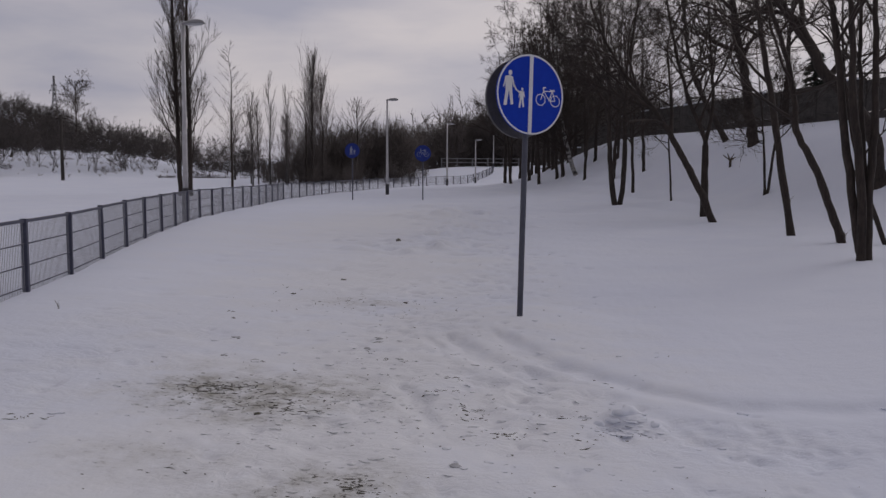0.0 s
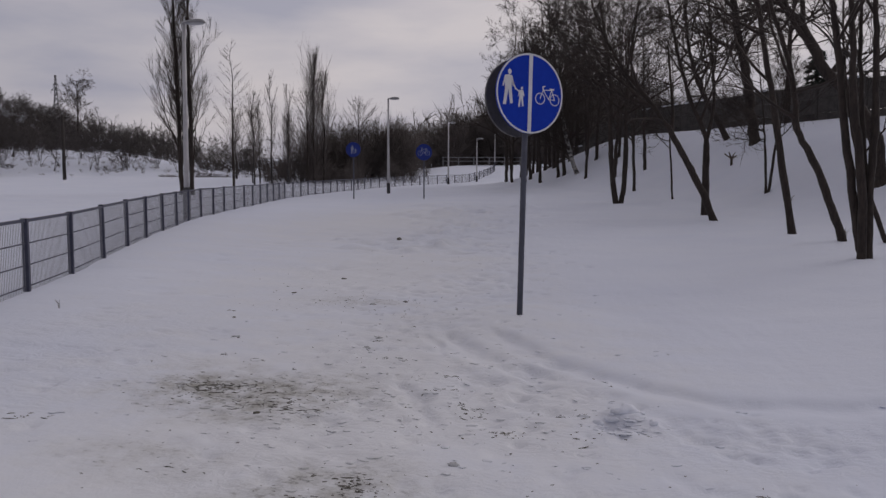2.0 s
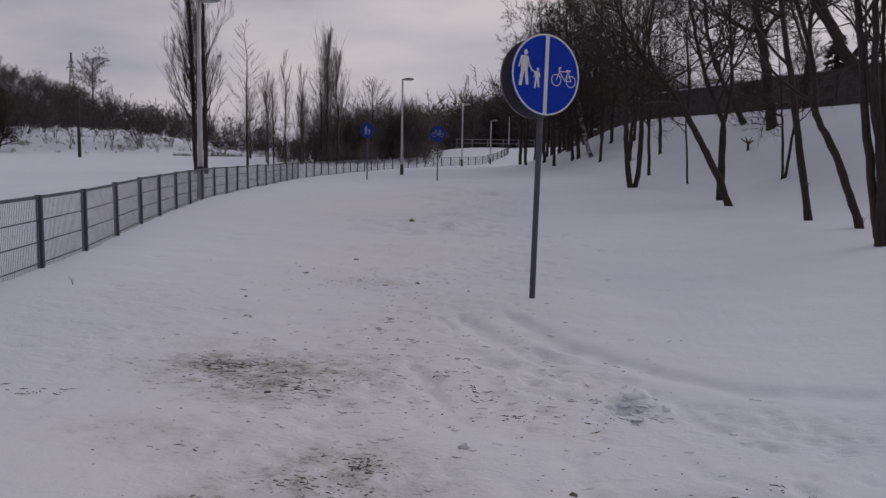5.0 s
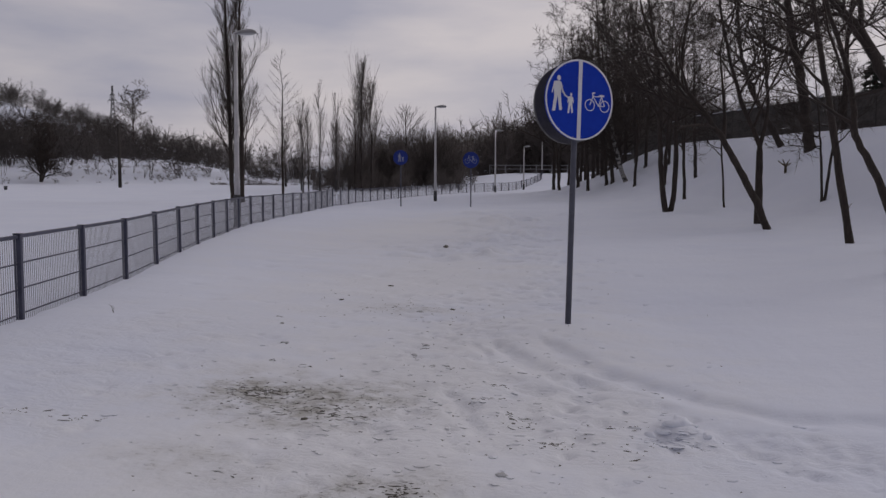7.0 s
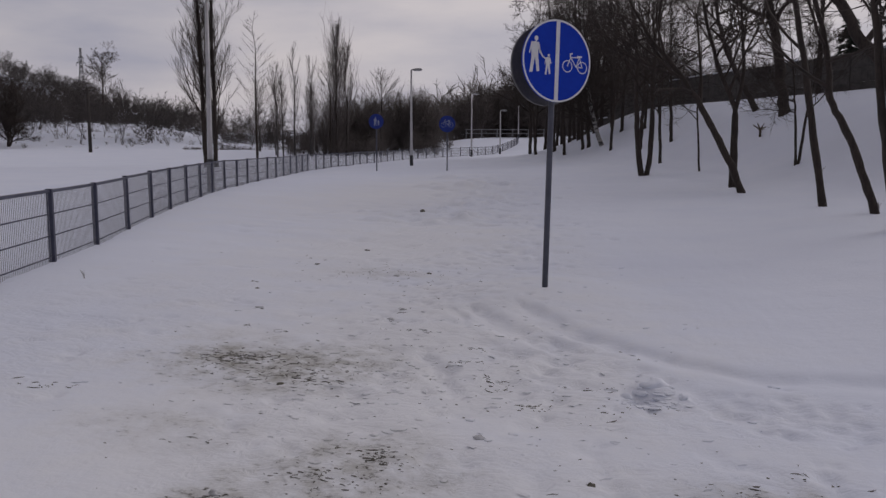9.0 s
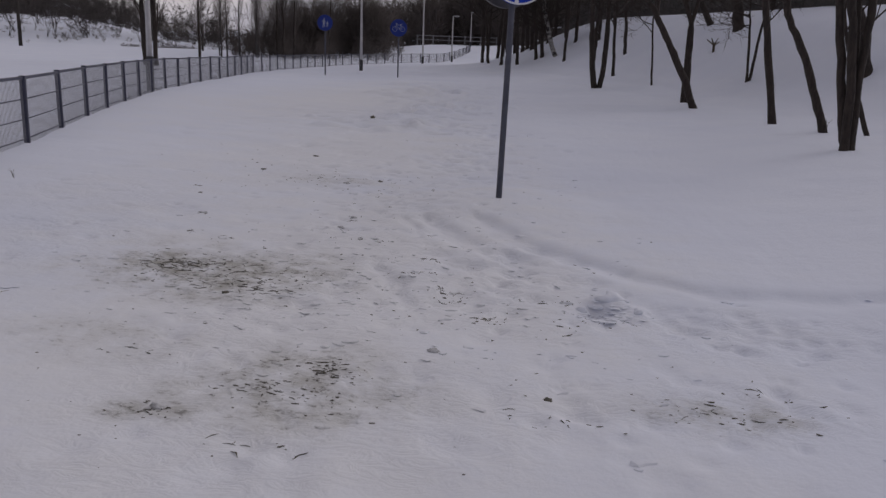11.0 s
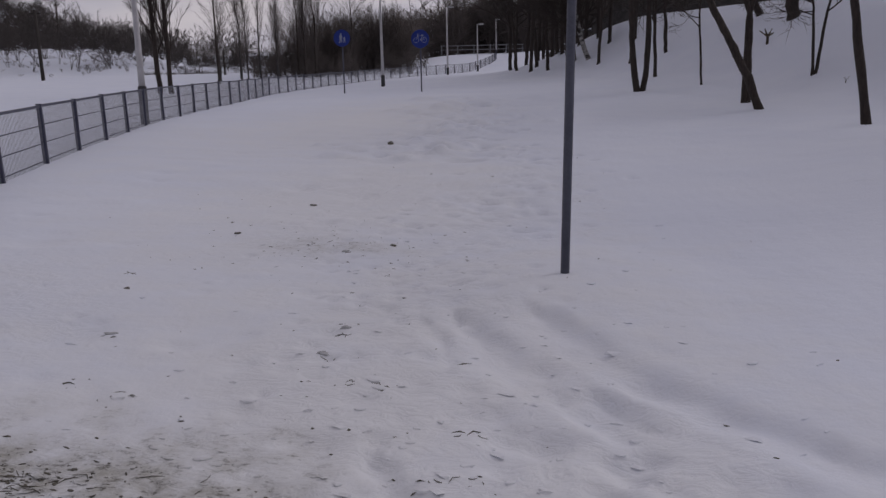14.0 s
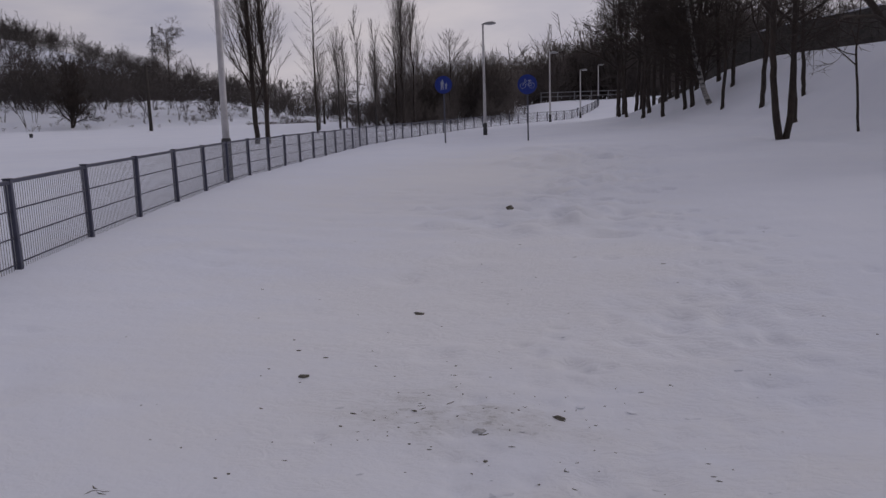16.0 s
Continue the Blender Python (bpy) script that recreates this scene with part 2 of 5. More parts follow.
FENCE_Y = (-12.0, 0.0, 6.6, 8.3, 9.9, 15.3, 21.1, 26.6, 32.0, 40.4, 47.4, 54.5, 62.6, 68.9, 75.1, 80.5, 84.7, 88.9, 92.1, 95.2, 98.3)
FENCE_X = (0.3, -2.8, -4.52, -4.98, -5.44, -7.22, -8.98, -10.24, -11.3, -12.96, -13.55, -13.74, -13.55, -12.59, -11.1, -9.15, -7.87, -7.06, -6.57, -6.3, -6.25)
WALL_A, WALL_DIR = (12.7, 35.8), (-0.338, 0.941)
FURROWS = (
    (((0.56, 7.3), (0.74, 6.98), (1.0, 6.5), (1.35, 6.1), (1.75, 5.7), (2.2, 5.45), (2.9, 5.45), (3.8, 5.6)), 0.1, 0.058),
    (((0.1, 7.25), (0.3, 6.87), (0.55, 6.4), (0.9, 6.1)), 0.085, 0.05),
    (((-0.03, 5.5), (0.1, 5.17), (0.27, 4.78)), 0.05, 0.04),
    (((-0.12, 7.2), (0.0, 6.95), (0.08, 6.62)), 0.06, 0.04),
    (((1.0, 6.0), (1.5, 5.1), (2.3, 4.6), (3.3, 4.3)), 0.18, 0.025),
)
WOBBLE = np.random.RandomState(5)
WAVES = [(WOBBLE.uniform(0, 6.28), WOBBLE.uniform(0, 6.28), 2 ** (k / 2.2), WOBBLE.uniform(0, 6.28)) for k in range(16)]
# dents and bumps of (x, y, width, lift)
LUMPS = [(WOBBLE.normal(0.3, 1.0), WOBBLE.uniform(2.2, 12), WOBBLE.uniform(0.04, 0.12), WOBBLE.uniform(-0.024, 0.014)) for k in range(480)]
LUMPS += [(WOBBLE.uniform(-6, 5), WOBBLE.uniform(2, 20), WOBBLE.uniform(0.1, 0.3), WOBBLE.uniform(-0.032, 0.015)) for k in range(240)]
# the snow lies smooth on the bank's side of the furrow
LUMPS = [(x, y, w, a * (0.22 if y > 5.3 and x > np.interp(y, (5.3, 5.45, 5.9, 6.6, 7.5, 12), (4, 2.4, 1.65, 1.15, 0.7, 0.5)) else 0.7 if y < 5.5 else 1.0)) for x, y, w, a in LUMPS]


def treads(count, line, spread, lo, hi, deep):
    """Small crisp prints strewn along a line on the ground."""
    xs, ys = zip(*line)
    out = []
    for k in range(count):
        u = WOBBLE.uniform(0, len(line) - 1)
        out.append((np.interp(u, range(len(line)), xs) + WOBBLE.normal(0, spread), np.interp(u, range(len(line)), ys) + WOBBLE.normal(0, spread), WOBBLE.uniform(lo, hi), -deep * WOBBLE.uniform(0.2, 1.0)))
    return out


LUMPS += treads(120, ((-0.1, 3.0), (-0.3, 5.0), (-0.4, 6.6), (-0.6, 8.2), (-1.0, 10.5)), 0.32, 0.03, 0.07, 0.026)
LUMPS += treads(50, ((0.5, 6.3), (0.8, 5.8), (1.0, 5.4), (0.6, 5.0)), 0.24, 0.04, 0.11, 0.034)
LUMPS += treads(70, ((0.7, 4.6), (1.5, 4.7), (2.3, 4.7), (3.0, 4.5)), 0.28, 0.03, 0.08, 0.026)
LUMPS += treads(45, ((0.9, 3.4), (1.6, 3.5), (2.2, 3.7)), 0.2, 0.03, 0.07, 0.022)
LUMPS += treads(90, ((-0.4, 10.5), (0.2, 11.5), (0.5, 13.0), (0.2, 15.0), (-0.8, 18.0)), 0.45, 0.06, 0.13, 0.05)
LUMPS += treads(70, ((-3.3, 4.2), (-2.6, 5.0), (-2.7, 6.4), (-3.8, 7.4)), 0.45, 0.03, 0.08, 0.024)
# broken snow further up the path
LUMPS += [(WOBBLE.normal(-1.6, 0.9), WOBBLE.uniform(15, 28), WOBBLE.uniform(0.1, 0.3), WOBBLE.uniform(-0.11, 0.09)) for k in range(240)]
LUMPS += [(WOBBLE.normal(-2.6, 0.9), WOBBLE.uniform(26, 33), WOBBLE.uniform(0.2, 0.45), WOBBLE.uniform(-0.06, 0.12)) for k in range(60)]
# the kicked-up heap beside the furrow, and the drift round the sign's pole
LUMPS += [(1.46, 5.04, 0.11, 0.07), (1.4, 4.86, 0.08, -0.04), (1.62, 5.0, 0.1, 0.03), (0.68, 8.2, 0.95, 0.1)]
LUMP_TABLE = np.array(LUMPS).T


def height(x, y):
    """The snow's height, for arrays or numbers."""
    x, y = np.asarray(x, float), np.asarray(y, float)
    path = np.interp(y, (-40, 0, 12, 22, 38, 55, 70, 80, 85, 90, 95, 100, 120, 200), (-0.02, -0.05, -0.04, 0.02, 0.19, 0.33, 0.42, 0.52, 0.7, 1.1, 1.7, 2.3, 2.7, 3.0))
    xf = np.interp(y, FENCE_Y, FENCE_X)
    r = np.hypot(x - 1, y)
    field = np.interp(r, (0, 11, 18, 30, 60, 90, 108, 118, 135, 160, 400), (-0.03, -0.03, 0.03, 0.05, 0.12, 0.36, 0.8, 2.4, 4.1, 4.3, 4.5))
    way = np.degrees(np.arctan2(x - 1, np.maximum(y, 1)))
    field = np.where(r > 104, field * (1 - 0.72 * smooth(-30, -23, way) * smooth(104, 112, r)), field)
    east = smooth(-24, -12, x)
    field = field * (1 - east) + np.interp(y, (0, 9, 18, 60, 84, 104, 130, 300), (-0.03, -0.03, 0.03, 0.12, 0.4, 2.2, 2.6, 3.0)) * east
    s = smooth(-0.5, 4.0, x - xf)
    h = field * (1 - s) + path * s + 0.15 * np.exp(-((x - xf) / 2.4) ** 2) * smooth(45, 12, y)
    d = (x - WALL_A[0]) * -0.941 + (y - WALL_A[1]) * -0.338
    bank = np.interp(d, (-400, -30, 0, 2, 3.6, 5, 6.3, 7.2, 8.4, 10, 12, 14, 18), (4.4, 4.0, 3.6, 3.4, 2.8, 1.9, 1.15, 0.7, 0.36, 0.18, 0.1, 0.05, 0.0))
    h = h + bank * (1 - smooth(47, 70, y) * smooth(7, 0, x))
    h = h + 0.24 * smooth(2.6, 6.0, x) * smooth(22, 11, y)
    # wooded hill far off to the north-west, and low rises all round
    h = h + 23 * np.exp(-(((x + 202) / 58) ** 2 + ((y - 205) / 80) ** 2)) + 6 * np.exp(-(((x + 60) / 160) ** 2 + ((y - 420) / 90) ** 2))
    h = h + 2 * smooth(140, 400, r)
    for a, b, f, p in WAVES:
        amp = 0.012 / f
        h = h + amp * np.sin(f * (x * math.cos(a) + y * math.sin(a)) + p)
    rough = smooth(106, 116, r) * smooth(170, 140, r) * smooth(-20, -30, x)
    h = h + rough * 0.5 * (np.sin(x * 0.9 + 1.3 * np.sin(y * 0.5)) * np.sin(y * 0.8 + np.sin(x * 0.6)))
    return h


def fine_height(x, y):
    h = height(x, y)
    for pts, w, depth in FURROWS:
        best, side = np.full(x.shape, 9.0), np.zeros(x.shape)
        for (ax, ay), (bx, by) in zip(pts, pts[1:]):
            u = np.clip(((x - ax) * (bx - ax) + (y - ay) * (by - ay)) / ((bx - ax) ** 2 + (by - ay) ** 2), 0, 1)
            d = np.hypot(x - ax - u * (bx - ax), y - ay - u * (by - ay))
            side = np.where(d < best, (bx - ax) * (y - ay) - (by - ay) * (x - ax), side)
            best = np.minimum(best, d)
        rag = 0.35 if depth > 0.05 else 0.8
        wob = best + rag * (0.035 * np.sin(5 * x + 3 * y) + 0.03 * np.sin(13 * x - 9 * y) + 0.02 * np.sin(21 * x + 17 * y))
        depth = depth * (0.85 + 0.35 * rag * np.sin(9 * x - 4 * y) * np.sin(7 * y + 2 * x))
        h = h - depth * np.exp(-(wob / np.where(side > 0, 0.9 * w, 2.0 * w)) ** 2)
    if x.size < 60:
        cx, cy, w, a = (v[:, None] for v in LUMP_TABLE)
        q = ((x.ravel() - cx) ** 2 + (y.ravel() - cy) ** 2) / (w * w)
        return h + (a * np.exp(-q * q * 0.6 - q * 0.3)).sum(0).reshape(x.shape)
    for cx, cy, w, a in LUMPS:
        near = (np.abs(x - cx) < 3 * w) & (np.abs(y - cy) < 3 * w)
        q = ((x[near] - cx) ** 2 + (y[near] - cy) ** 2) / (w * w)
        h[near] += a * np.exp(-q * q * 0.6 - q * 0.3)
    return h


def spaced(marks):
    """Rising grid lines: (from, to, step) stretches put end to end."""
    out = []
    for a, b, s in marks:
        k = max(1, round((b - a) / s))
        out += list(np.linspace(a, b, k, endpoint=False))
    return np.array(out + [marks[-1][1]])


def mesh_from(name, verts, faces, mat, flat=False):
    me = bpy.data.meshes.new(name)
    me.from_pydata(verts, [], faces)
    me.materials.append(mat)
    if not flat:
        me.polygons.foreach_set("use_smooth", np.ones(len(me.polygons), bool))
    me.update()
    return me


def build_ground():
    gx = spaced(((-900, -300, 60), (-300, -120, 6), (-120, -40, 2.2), (-40, -14, 0.8), (-14, -5, 0.28), (-5, -2.6, 0.085), (-2.6, 3.2, 0.027), (3.2, 6, 0.1), (6, 20, 0.35), (20, 60, 3), (60, 900, 60)))
    gy = spaced(((-300, -40, 40), (-40, -4, 2), (-4, 1.5, 0.15), (1.5, 11, 0.032), (11, 20, 0.09), (20, 34, 0.2), (34, 45, 0.4), (45, 100, 1.1), (100, 170, 2.0), (170, 400, 6), (400, 1500, 60)))
    X, Y = np.meshgrid(gx, gy)
    Z = fine_height(X, Y)
    verts = np.stack([X.ravel(), Y.ravel(), Z.ravel()], -1)
    nx, ny = len(gx), len(gy)
    i = (np.arange(ny - 1)[:, None] * nx + np.arange(nx - 1)[None]).ravel()
    faces = np.stack([i, i + 1, i + 1 + nx, i + nx], -1)
    me = bpy.data.meshes.new("ground")
    me.vertices.add(len(verts))
    me.vertices.foreach_set("co", verts.ravel())
    me.loops.add(faces.size)
    me.loops.foreach_set("vertex_index", faces.ravel())
    me.polygons.add(len(faces))
    me.polygons.foreach_set("loop_start", np.arange(0, faces.size, 4))
    me.polygons.foreach_set("use_smooth", np.ones(len(faces), bool))
    me.materials.append(SNOW)
    me.update(calc_edges=True)
    return tagged(new("ground", me), "trodden snow over a path, meadow and bank", "snow", kind="structure")


build_ground()


def ground_at(x, y):
    return float(fine_height(np.array([float(x)]), np.array([float(y)]))[0])


# ---- small builders ----
def part(name, bm, mat, parent, label=""):
    me = bpy.data.meshes.new(name)
    bm.to_mesh(me)
    bm.free()
    me.materials.append(mat)
    ob = new(name, me)
    ob.parent = parent
    if label:
        ob["label"] = label
    return ob


def thing(name, label, category, m, group=""):
    ob = new(name)
    ob.empty_display_size = 0.2
    ob.matrix_world = m
    return tagged(ob, label, category, group)


def shade_smooth(bm):
    for f in bm.faces:
        f.smooth = True
    return bm


def box(bm, size, at, bevel=0.0, turn=None):
    made = bmesh.ops.create_cube(bm, size=1.0)["verts"]
    bmesh.ops.scale(bm, vec=size, verts=made)
    if bevel:
        edges = list({e for v in made for e in v.link_edges})
        res = bmesh.ops.bevel(bm, geom=edges, offset=bevel, segments=2, affect="EDGES", profile=0.5)
        made = list({v for f in res["faces"] for v in f.verts} | {v for v in made if v.is_valid})
    if turn is not None:
        bmesh.ops.rotate(bm, cent=(0, 0, 0), matrix=turn, verts=made)
    bmesh.ops.translate(bm, vec=at, verts=made)
    return made


def lathe(bm, rings, sides=20, cap=True):
    """A turned body round z: rings of (z, radius)."""
    loops = [[bm.verts.new((r * math.cos(k * math.tau / sides), r * math.sin(k * math.tau / sides), z)) for k in range(sides)] for z, r in rings]
    for a, b in zip(loops, loops[1:]):
        for k in range(sides):
            f = bm.faces.new((a[k], a[(k + 1) % sides], b[(k + 1) % sides], b[k]))
            f.smooth = True
    if cap:
        bm.faces.new(list(reversed(loops[0])))
        bm.faces.new(loops[-1])
    return bm


def tube(bm, pts, radii, sides=6):
    pts = [Vector(p) for p in pts]
    loops = []
    for i, p in enumerate(pts):
        d = (pts[min(i + 1, len(pts) - 1)] - pts[max(i - 1, 0)]).normalized()
        u = d.cross(Vector((0.13, 0.29, 0.95)) if abs(d.z) < 0.9 else Vector((1, 0.1, 0))).normalized()
        v = d.cross(u)
        r = radii[i] if isinstance(radii, (list, tuple)) else radii
        loops.append([bm.verts.new(p + (u * math.cos(k * math.tau / sides) + v * math.sin(k * math.tau / sides)) * r) for k in range(sides)])
    for a, b in zip(loops, loops[1:]):
        for k in range(sides):
            bm.faces.new((a[k], a[(k + 1) % sides], b[(k + 1) % sides], b[k])).smooth = True
    bm.faces.new(list(reversed(loops[0])))
    bm.faces.new(loops[-1])
    return bm


# ---- fence along the path ----
def build_fence():
    ys = np.linspace(-6, 98.3, 3000)
    xs = np.interp(ys, FENCE_Y, FENCE_X)
    s = np.concatenate([[0], np.cumsum(np.hypot(np.diff(xs), np.diff(ys)))])
    first = np.interp(9.9, ys, s)
    step = 1.86
    marks = [first + (step if k > 0 else 1.64) * k for k in range(-6, 70) if 0 < first + step * k < s[-1]]
    feet = [(float(np.interp(m, s, xs)), float(np.interp(m, s, ys))) for m in marks]
    feet = [Vector((x, y, ground_at(x, y))) for x, y in feet]
    fence = thing("fence", "dark grey steel mesh fence standing in snow", "fence", Matrix.Translation(feet[0]))
    bm = bmesh.new()
    box(bm, (0.07, 0.055, 1.12), (0, 0, 0.27), 0.006)
    box(bm, (0.078, 0.063, 0.012), (0, 0, 0.835), 0.003)
    post_me = bpy.data.meshes.new("post")
    bm.to_mesh(post_me)
    post_me.materials.append(PAINT_DARK)
    bm.free()
    bm = bmesh.new()
    box(bm, (1.0, 0.042, 0.036), (0.5, 0, 0), 0.006)
    top_me = bpy.data.meshes.new("top_rail")
    bm.to_mesh(top_me)
    top_me.materials.append(PAINT_DARK)
    bm.free()
    bm = bmesh.new()
    tube(bm, [(0, 0, 0), (1.0, 0, 0)], 0.0085, 6)
    rail_me = bpy.data.meshes.new("rail")
    bm.to_mesh(rail_me)
    rail_me.materials.append(PAINT_DARK)
    bm.free()
    verts, faces = [], []
    for k in range(1, 37):
        x = k / 37
        for u, v in ((x, 0.0),):
            b = len(verts)
            for z in (-0.05, 0.8):
                verts += [(u - 0.0014, v - 0.0026, z), (u + 0.0014, v - 0.0026, z), (u, v + 0.0026, z)]
            faces += [(b + q, b + (q + 1) % 3, b + 3 + (q + 1) % 3, b + 3 + q) for q in range(3)]
    mesh_me = mesh_from("wire_mesh", verts, faces, WIRE, True)
    inv = fence.matrix_world.inverted()

    def put(name, me, m, label=""):
        ob = new(name, me)
        ob.parent = fence
        ob.matrix_parent_inverse = Matrix.Identity(4)
        ob.matrix_basis = inv @ m
        return ob

    rng = random.Random(4)
    for k, p in enumerate(feet):
        nxt = feet[min(k + 1, len(feet) - 1)]
        prv = feet[max(k - 1, 0)]
        yaw = math.atan2(nxt.y - prv.y, nxt.x - prv.x)
        put("post", post_me, Matrix.Translation(p) @ Euler((rng.uniform(-0.012, 0.012), rng.uniform(-0.012, 0.012), yaw + math.pi / 2)).to_matrix().to_4x4())
        if k + 1 == len(feet):
            continue
        d = nxt - p
        basis = Matrix(((d.x, -d.y / d.length, 0, p.x), (d.y, d.x / d.length, 0, p.y), (d.z, 0, 1, p.z), (0, 0, 0, 1)))
        put("top_rail", top_me, basis @ Matrix.Translation((0, 0, 0.812)))
        for z in (0.055, 0.3, 0.55):
            put("rail", rail_me, basis @ Matrix.Translation((0, 0, z)))
        if k < 75:
            tagged(put("wire_mesh", mesh_me, basis), "thin zinc wires", kind="stuff")
    return feet


build_fence()


# ---- street lamps ----
def build_lamp(x, y, tall, turn, lean=0.0, dark=0.55):
    z = ground_at(x, y)
    lamp = thing("street_lamp", "pale zinc street lamp with a domed head in snow", "street lamp", pose(x, y, z, 0, lean, turn), "lamps along the path")
    part("base", lathe(bmesh.new(), ((-0.2, 0.1), (dark, 0.1), (dark + 0.03, 0.09), (dark + 0.05, 0.066)), 16), LAMP_BASE, lamp, "dark coated base")
    part("pole", lathe(bmesh.new(), ((dark, 0.078), (1.4, 0.072), (tall * 0.6, 0.058), (tall - 0.02, 0.045)), 16), LAMP_PALE, lamp)
    bm = bmesh.new()
    tube(bm, [(0, 0, tall - 0.1), (0, 0, tall - 0.03), (0.06, 0, tall + 0.02), (0.16, 0, tall + 0.03)], 0.036, 8)
    part("arm", bm, LAMP_PALE, lamp)
    bm = bmesh.new()
    bmesh.ops.create_uvsphere(bm, u_segments=20, v_segments=10, radius=1.0)
    bmesh.ops.delete(bm, geom=[v for v in bm.verts if v.co.z < -0.01], context="VERTS")
    for v in bm.verts:
        taper = 0.8 + 0.2 * v.co.x
        v.co = Vector((v.co.x * 0.37 + 0.3, v.co.y * 0.17 * taper, v.co.z * 0.15 * (0.75 + 0.25 * v.co.x) + tall - 0.02))
    rim = [e for e in bm.edges if e.is_boundary]
    bmesh.ops.contextual_create(bm, geom=rim)
    head = part("head", shade_smooth(bm), STEEL, lamp, "grey domed head")
    bm = bmesh.new()
    bmesh.ops.create_uvsphere(bm, u_segments=16, v_segments=8, radius=1.0)
    for v in bm.verts:
        v.co = Vector((v.co.x * 0.28 + 0.36, v.co.y * 0.13, v.co.z * 0.045 + tall - 0.025))
    part("cover", shade_smooth(bm), GLASS_DIM, head, "unlit milky cover")
    return lamp


build_lamp(-9.09, 21.07, 5.33, -9, 0.6, 0.85)
build_lamp(-8.37, 44.98, 5.3, -8)
build_lamp(-8.23, 69.8, 5.3, -8)
build_lamp(-7.04, 83.1, 4.4, -8)
build_lamp(-6.9, 106.0, 4.2, -8)


# ---- round blue signs ----
def flat_shape(bm, outline, depth, y0):
    """A thin plate: an outline in x and z, lifted towards -y."""
    verts = [bm.verts.new((x, y0, z)) for x, z in outline]
    face = bm.faces.new(verts)
    face.normal_update()
    if face.normal.y > 0:
        face.normal_flip()
    ext = bmesh.ops.extrude_face_region(bm, geom=[face])
    bmesh.ops.translate(bm, vec=(0, -depth, 0), verts=[g for g in ext["geom"] if isinstance(g, bmesh.types.BMVert)])
    bmesh.ops.recalc_face_normals(bm, faces=bm.faces)


def oval(cx, cz, rx, rz, k=18):
    return [(cx + rx * math.cos(a * math.tau / k), cz + rz * math.sin(a * math.tau / k)) for a in range(k)]


def figure(bm, cx, cz, s, y0):
    """A plain walking symbol: head, body and two legs."""
    flat_shape(bm, oval(cx + 0.03 * s, cz + 0.44 * s, 0.062 * s, 0.075 * s), 0.002, y0)
    flat_shape(bm, [(cx - 0.13 * s, cz + 0.33 * s), (cx + 0.02 * s, cz + 0.36 * s), (cx + 0.12 * s, cz + 0.33 * s), (cx + 0.2 * s, cz + 0.06 * s), (cx + 0.15 * s, cz + 0.03 * s), (cx + 0.1 * s, cz + 0.17 * s), (cx + 0.11 * s, cz - 0.06 * s), (cx - 0.11 * s, cz - 0.06 * s), (cx - 0.13 * s, cz + 0.15 * s), (cx - 0.17 * s, cz + 0.01 * s), (cx - 0.2 * s, cz + 0.02 * s)], 0.002, y0)
    flat_shape(bm, [(cx - 0.11 * s, cz - 0.055 * s), (cx + 0.0 * s, cz - 0.055 * s), (cx - 0.07 * s, cz - 0.5 * s), (cx - 0.17 * s, cz - 0.5 * s)], 0.002, y0)
    flat_shape(bm, [(cx + 0.0 * s, cz - 0.055 * s), (cx + 0.11 * s, cz - 0.055 * s), (cx + 0.16 * s, cz - 0.45 * s), (cx + 0.07 * s, cz - 0.47 * s)], 0.002, y0)


def bar(bm, a, b, w, y0):
    d = Vector((b[0] - a[0], b[1] - a[1])).normalized() * w / 2
    flat_shape(bm, [(a[0] - d.y, a[1] + d.x), (b[0] - d.y, b[1] + d.x), (b[0] + d.y, b[1] - d.x), (a[0] + d.y, a[1] - d.x)], 0.002, y0)


def ring(bm, cx, cz, r0, r1, y0, depth=0.002, k=28):
    loops = []
    for r, y in ((r0, y0), (r1, y0), (r1, y0 - depth), (r0, y0 - depth)):
        loops.append([bm.verts.new((cx + r * math.cos(a * math.tau / k), y, cz + r * math.sin(a * math.tau / k))) for a in range(k)])
    for q in range(4):
        a, b = loops[q], loops[(q + 1) % 4]
        for i in range(k):
            bm.faces.new((a[i], a[(i + 1) % k], b[(i + 1) % k], b[i]))
    bmesh.ops.recalc_face_normals(bm, faces=bm.faces)


def bicycle(bm, cx, cz, s, y0):
    for side in (-1, 1):
        ring(bm, cx + side * 0.3 * s, cz - 0.08 * s, 0.172 * s, 0.2 * s, y0)
    j = {"rear": (cx + 0.3 * s, cz - 0.08 * s), "crank": (cx + 0.05 * s, cz - 0.08 * s), "seat": (cx + 0.17 * s, cz + 0.24 * s), "head": (cx - 0.18 * s, cz + 0.22 * s), "front": (cx - 0.3 * s, cz - 0.08 * s)}
    for a, b in (("rear", "crank"), ("crank", "seat"), ("seat", "rear"), ("seat", "head"), ("crank", "head"), ("head", "front")):
        bar(bm, j[a], j[b], 0.03 * s, y0)
    bar(bm, (cx + 0.08 * s, cz + 0.27 * s), (cx + 0.27 * s, cz + 0.27 * s), 0.055 * s, y0)
    bar(bm, j["head"], (cx - 0.2 * s, cz + 0.33 * s), 0.04 * s, y0)
    bar(bm, (cx - 0.21 * s, cz + 0.33 * s), (cx - 0.1 * s, cz + 0.35 * s), 0.045 * s, y0)


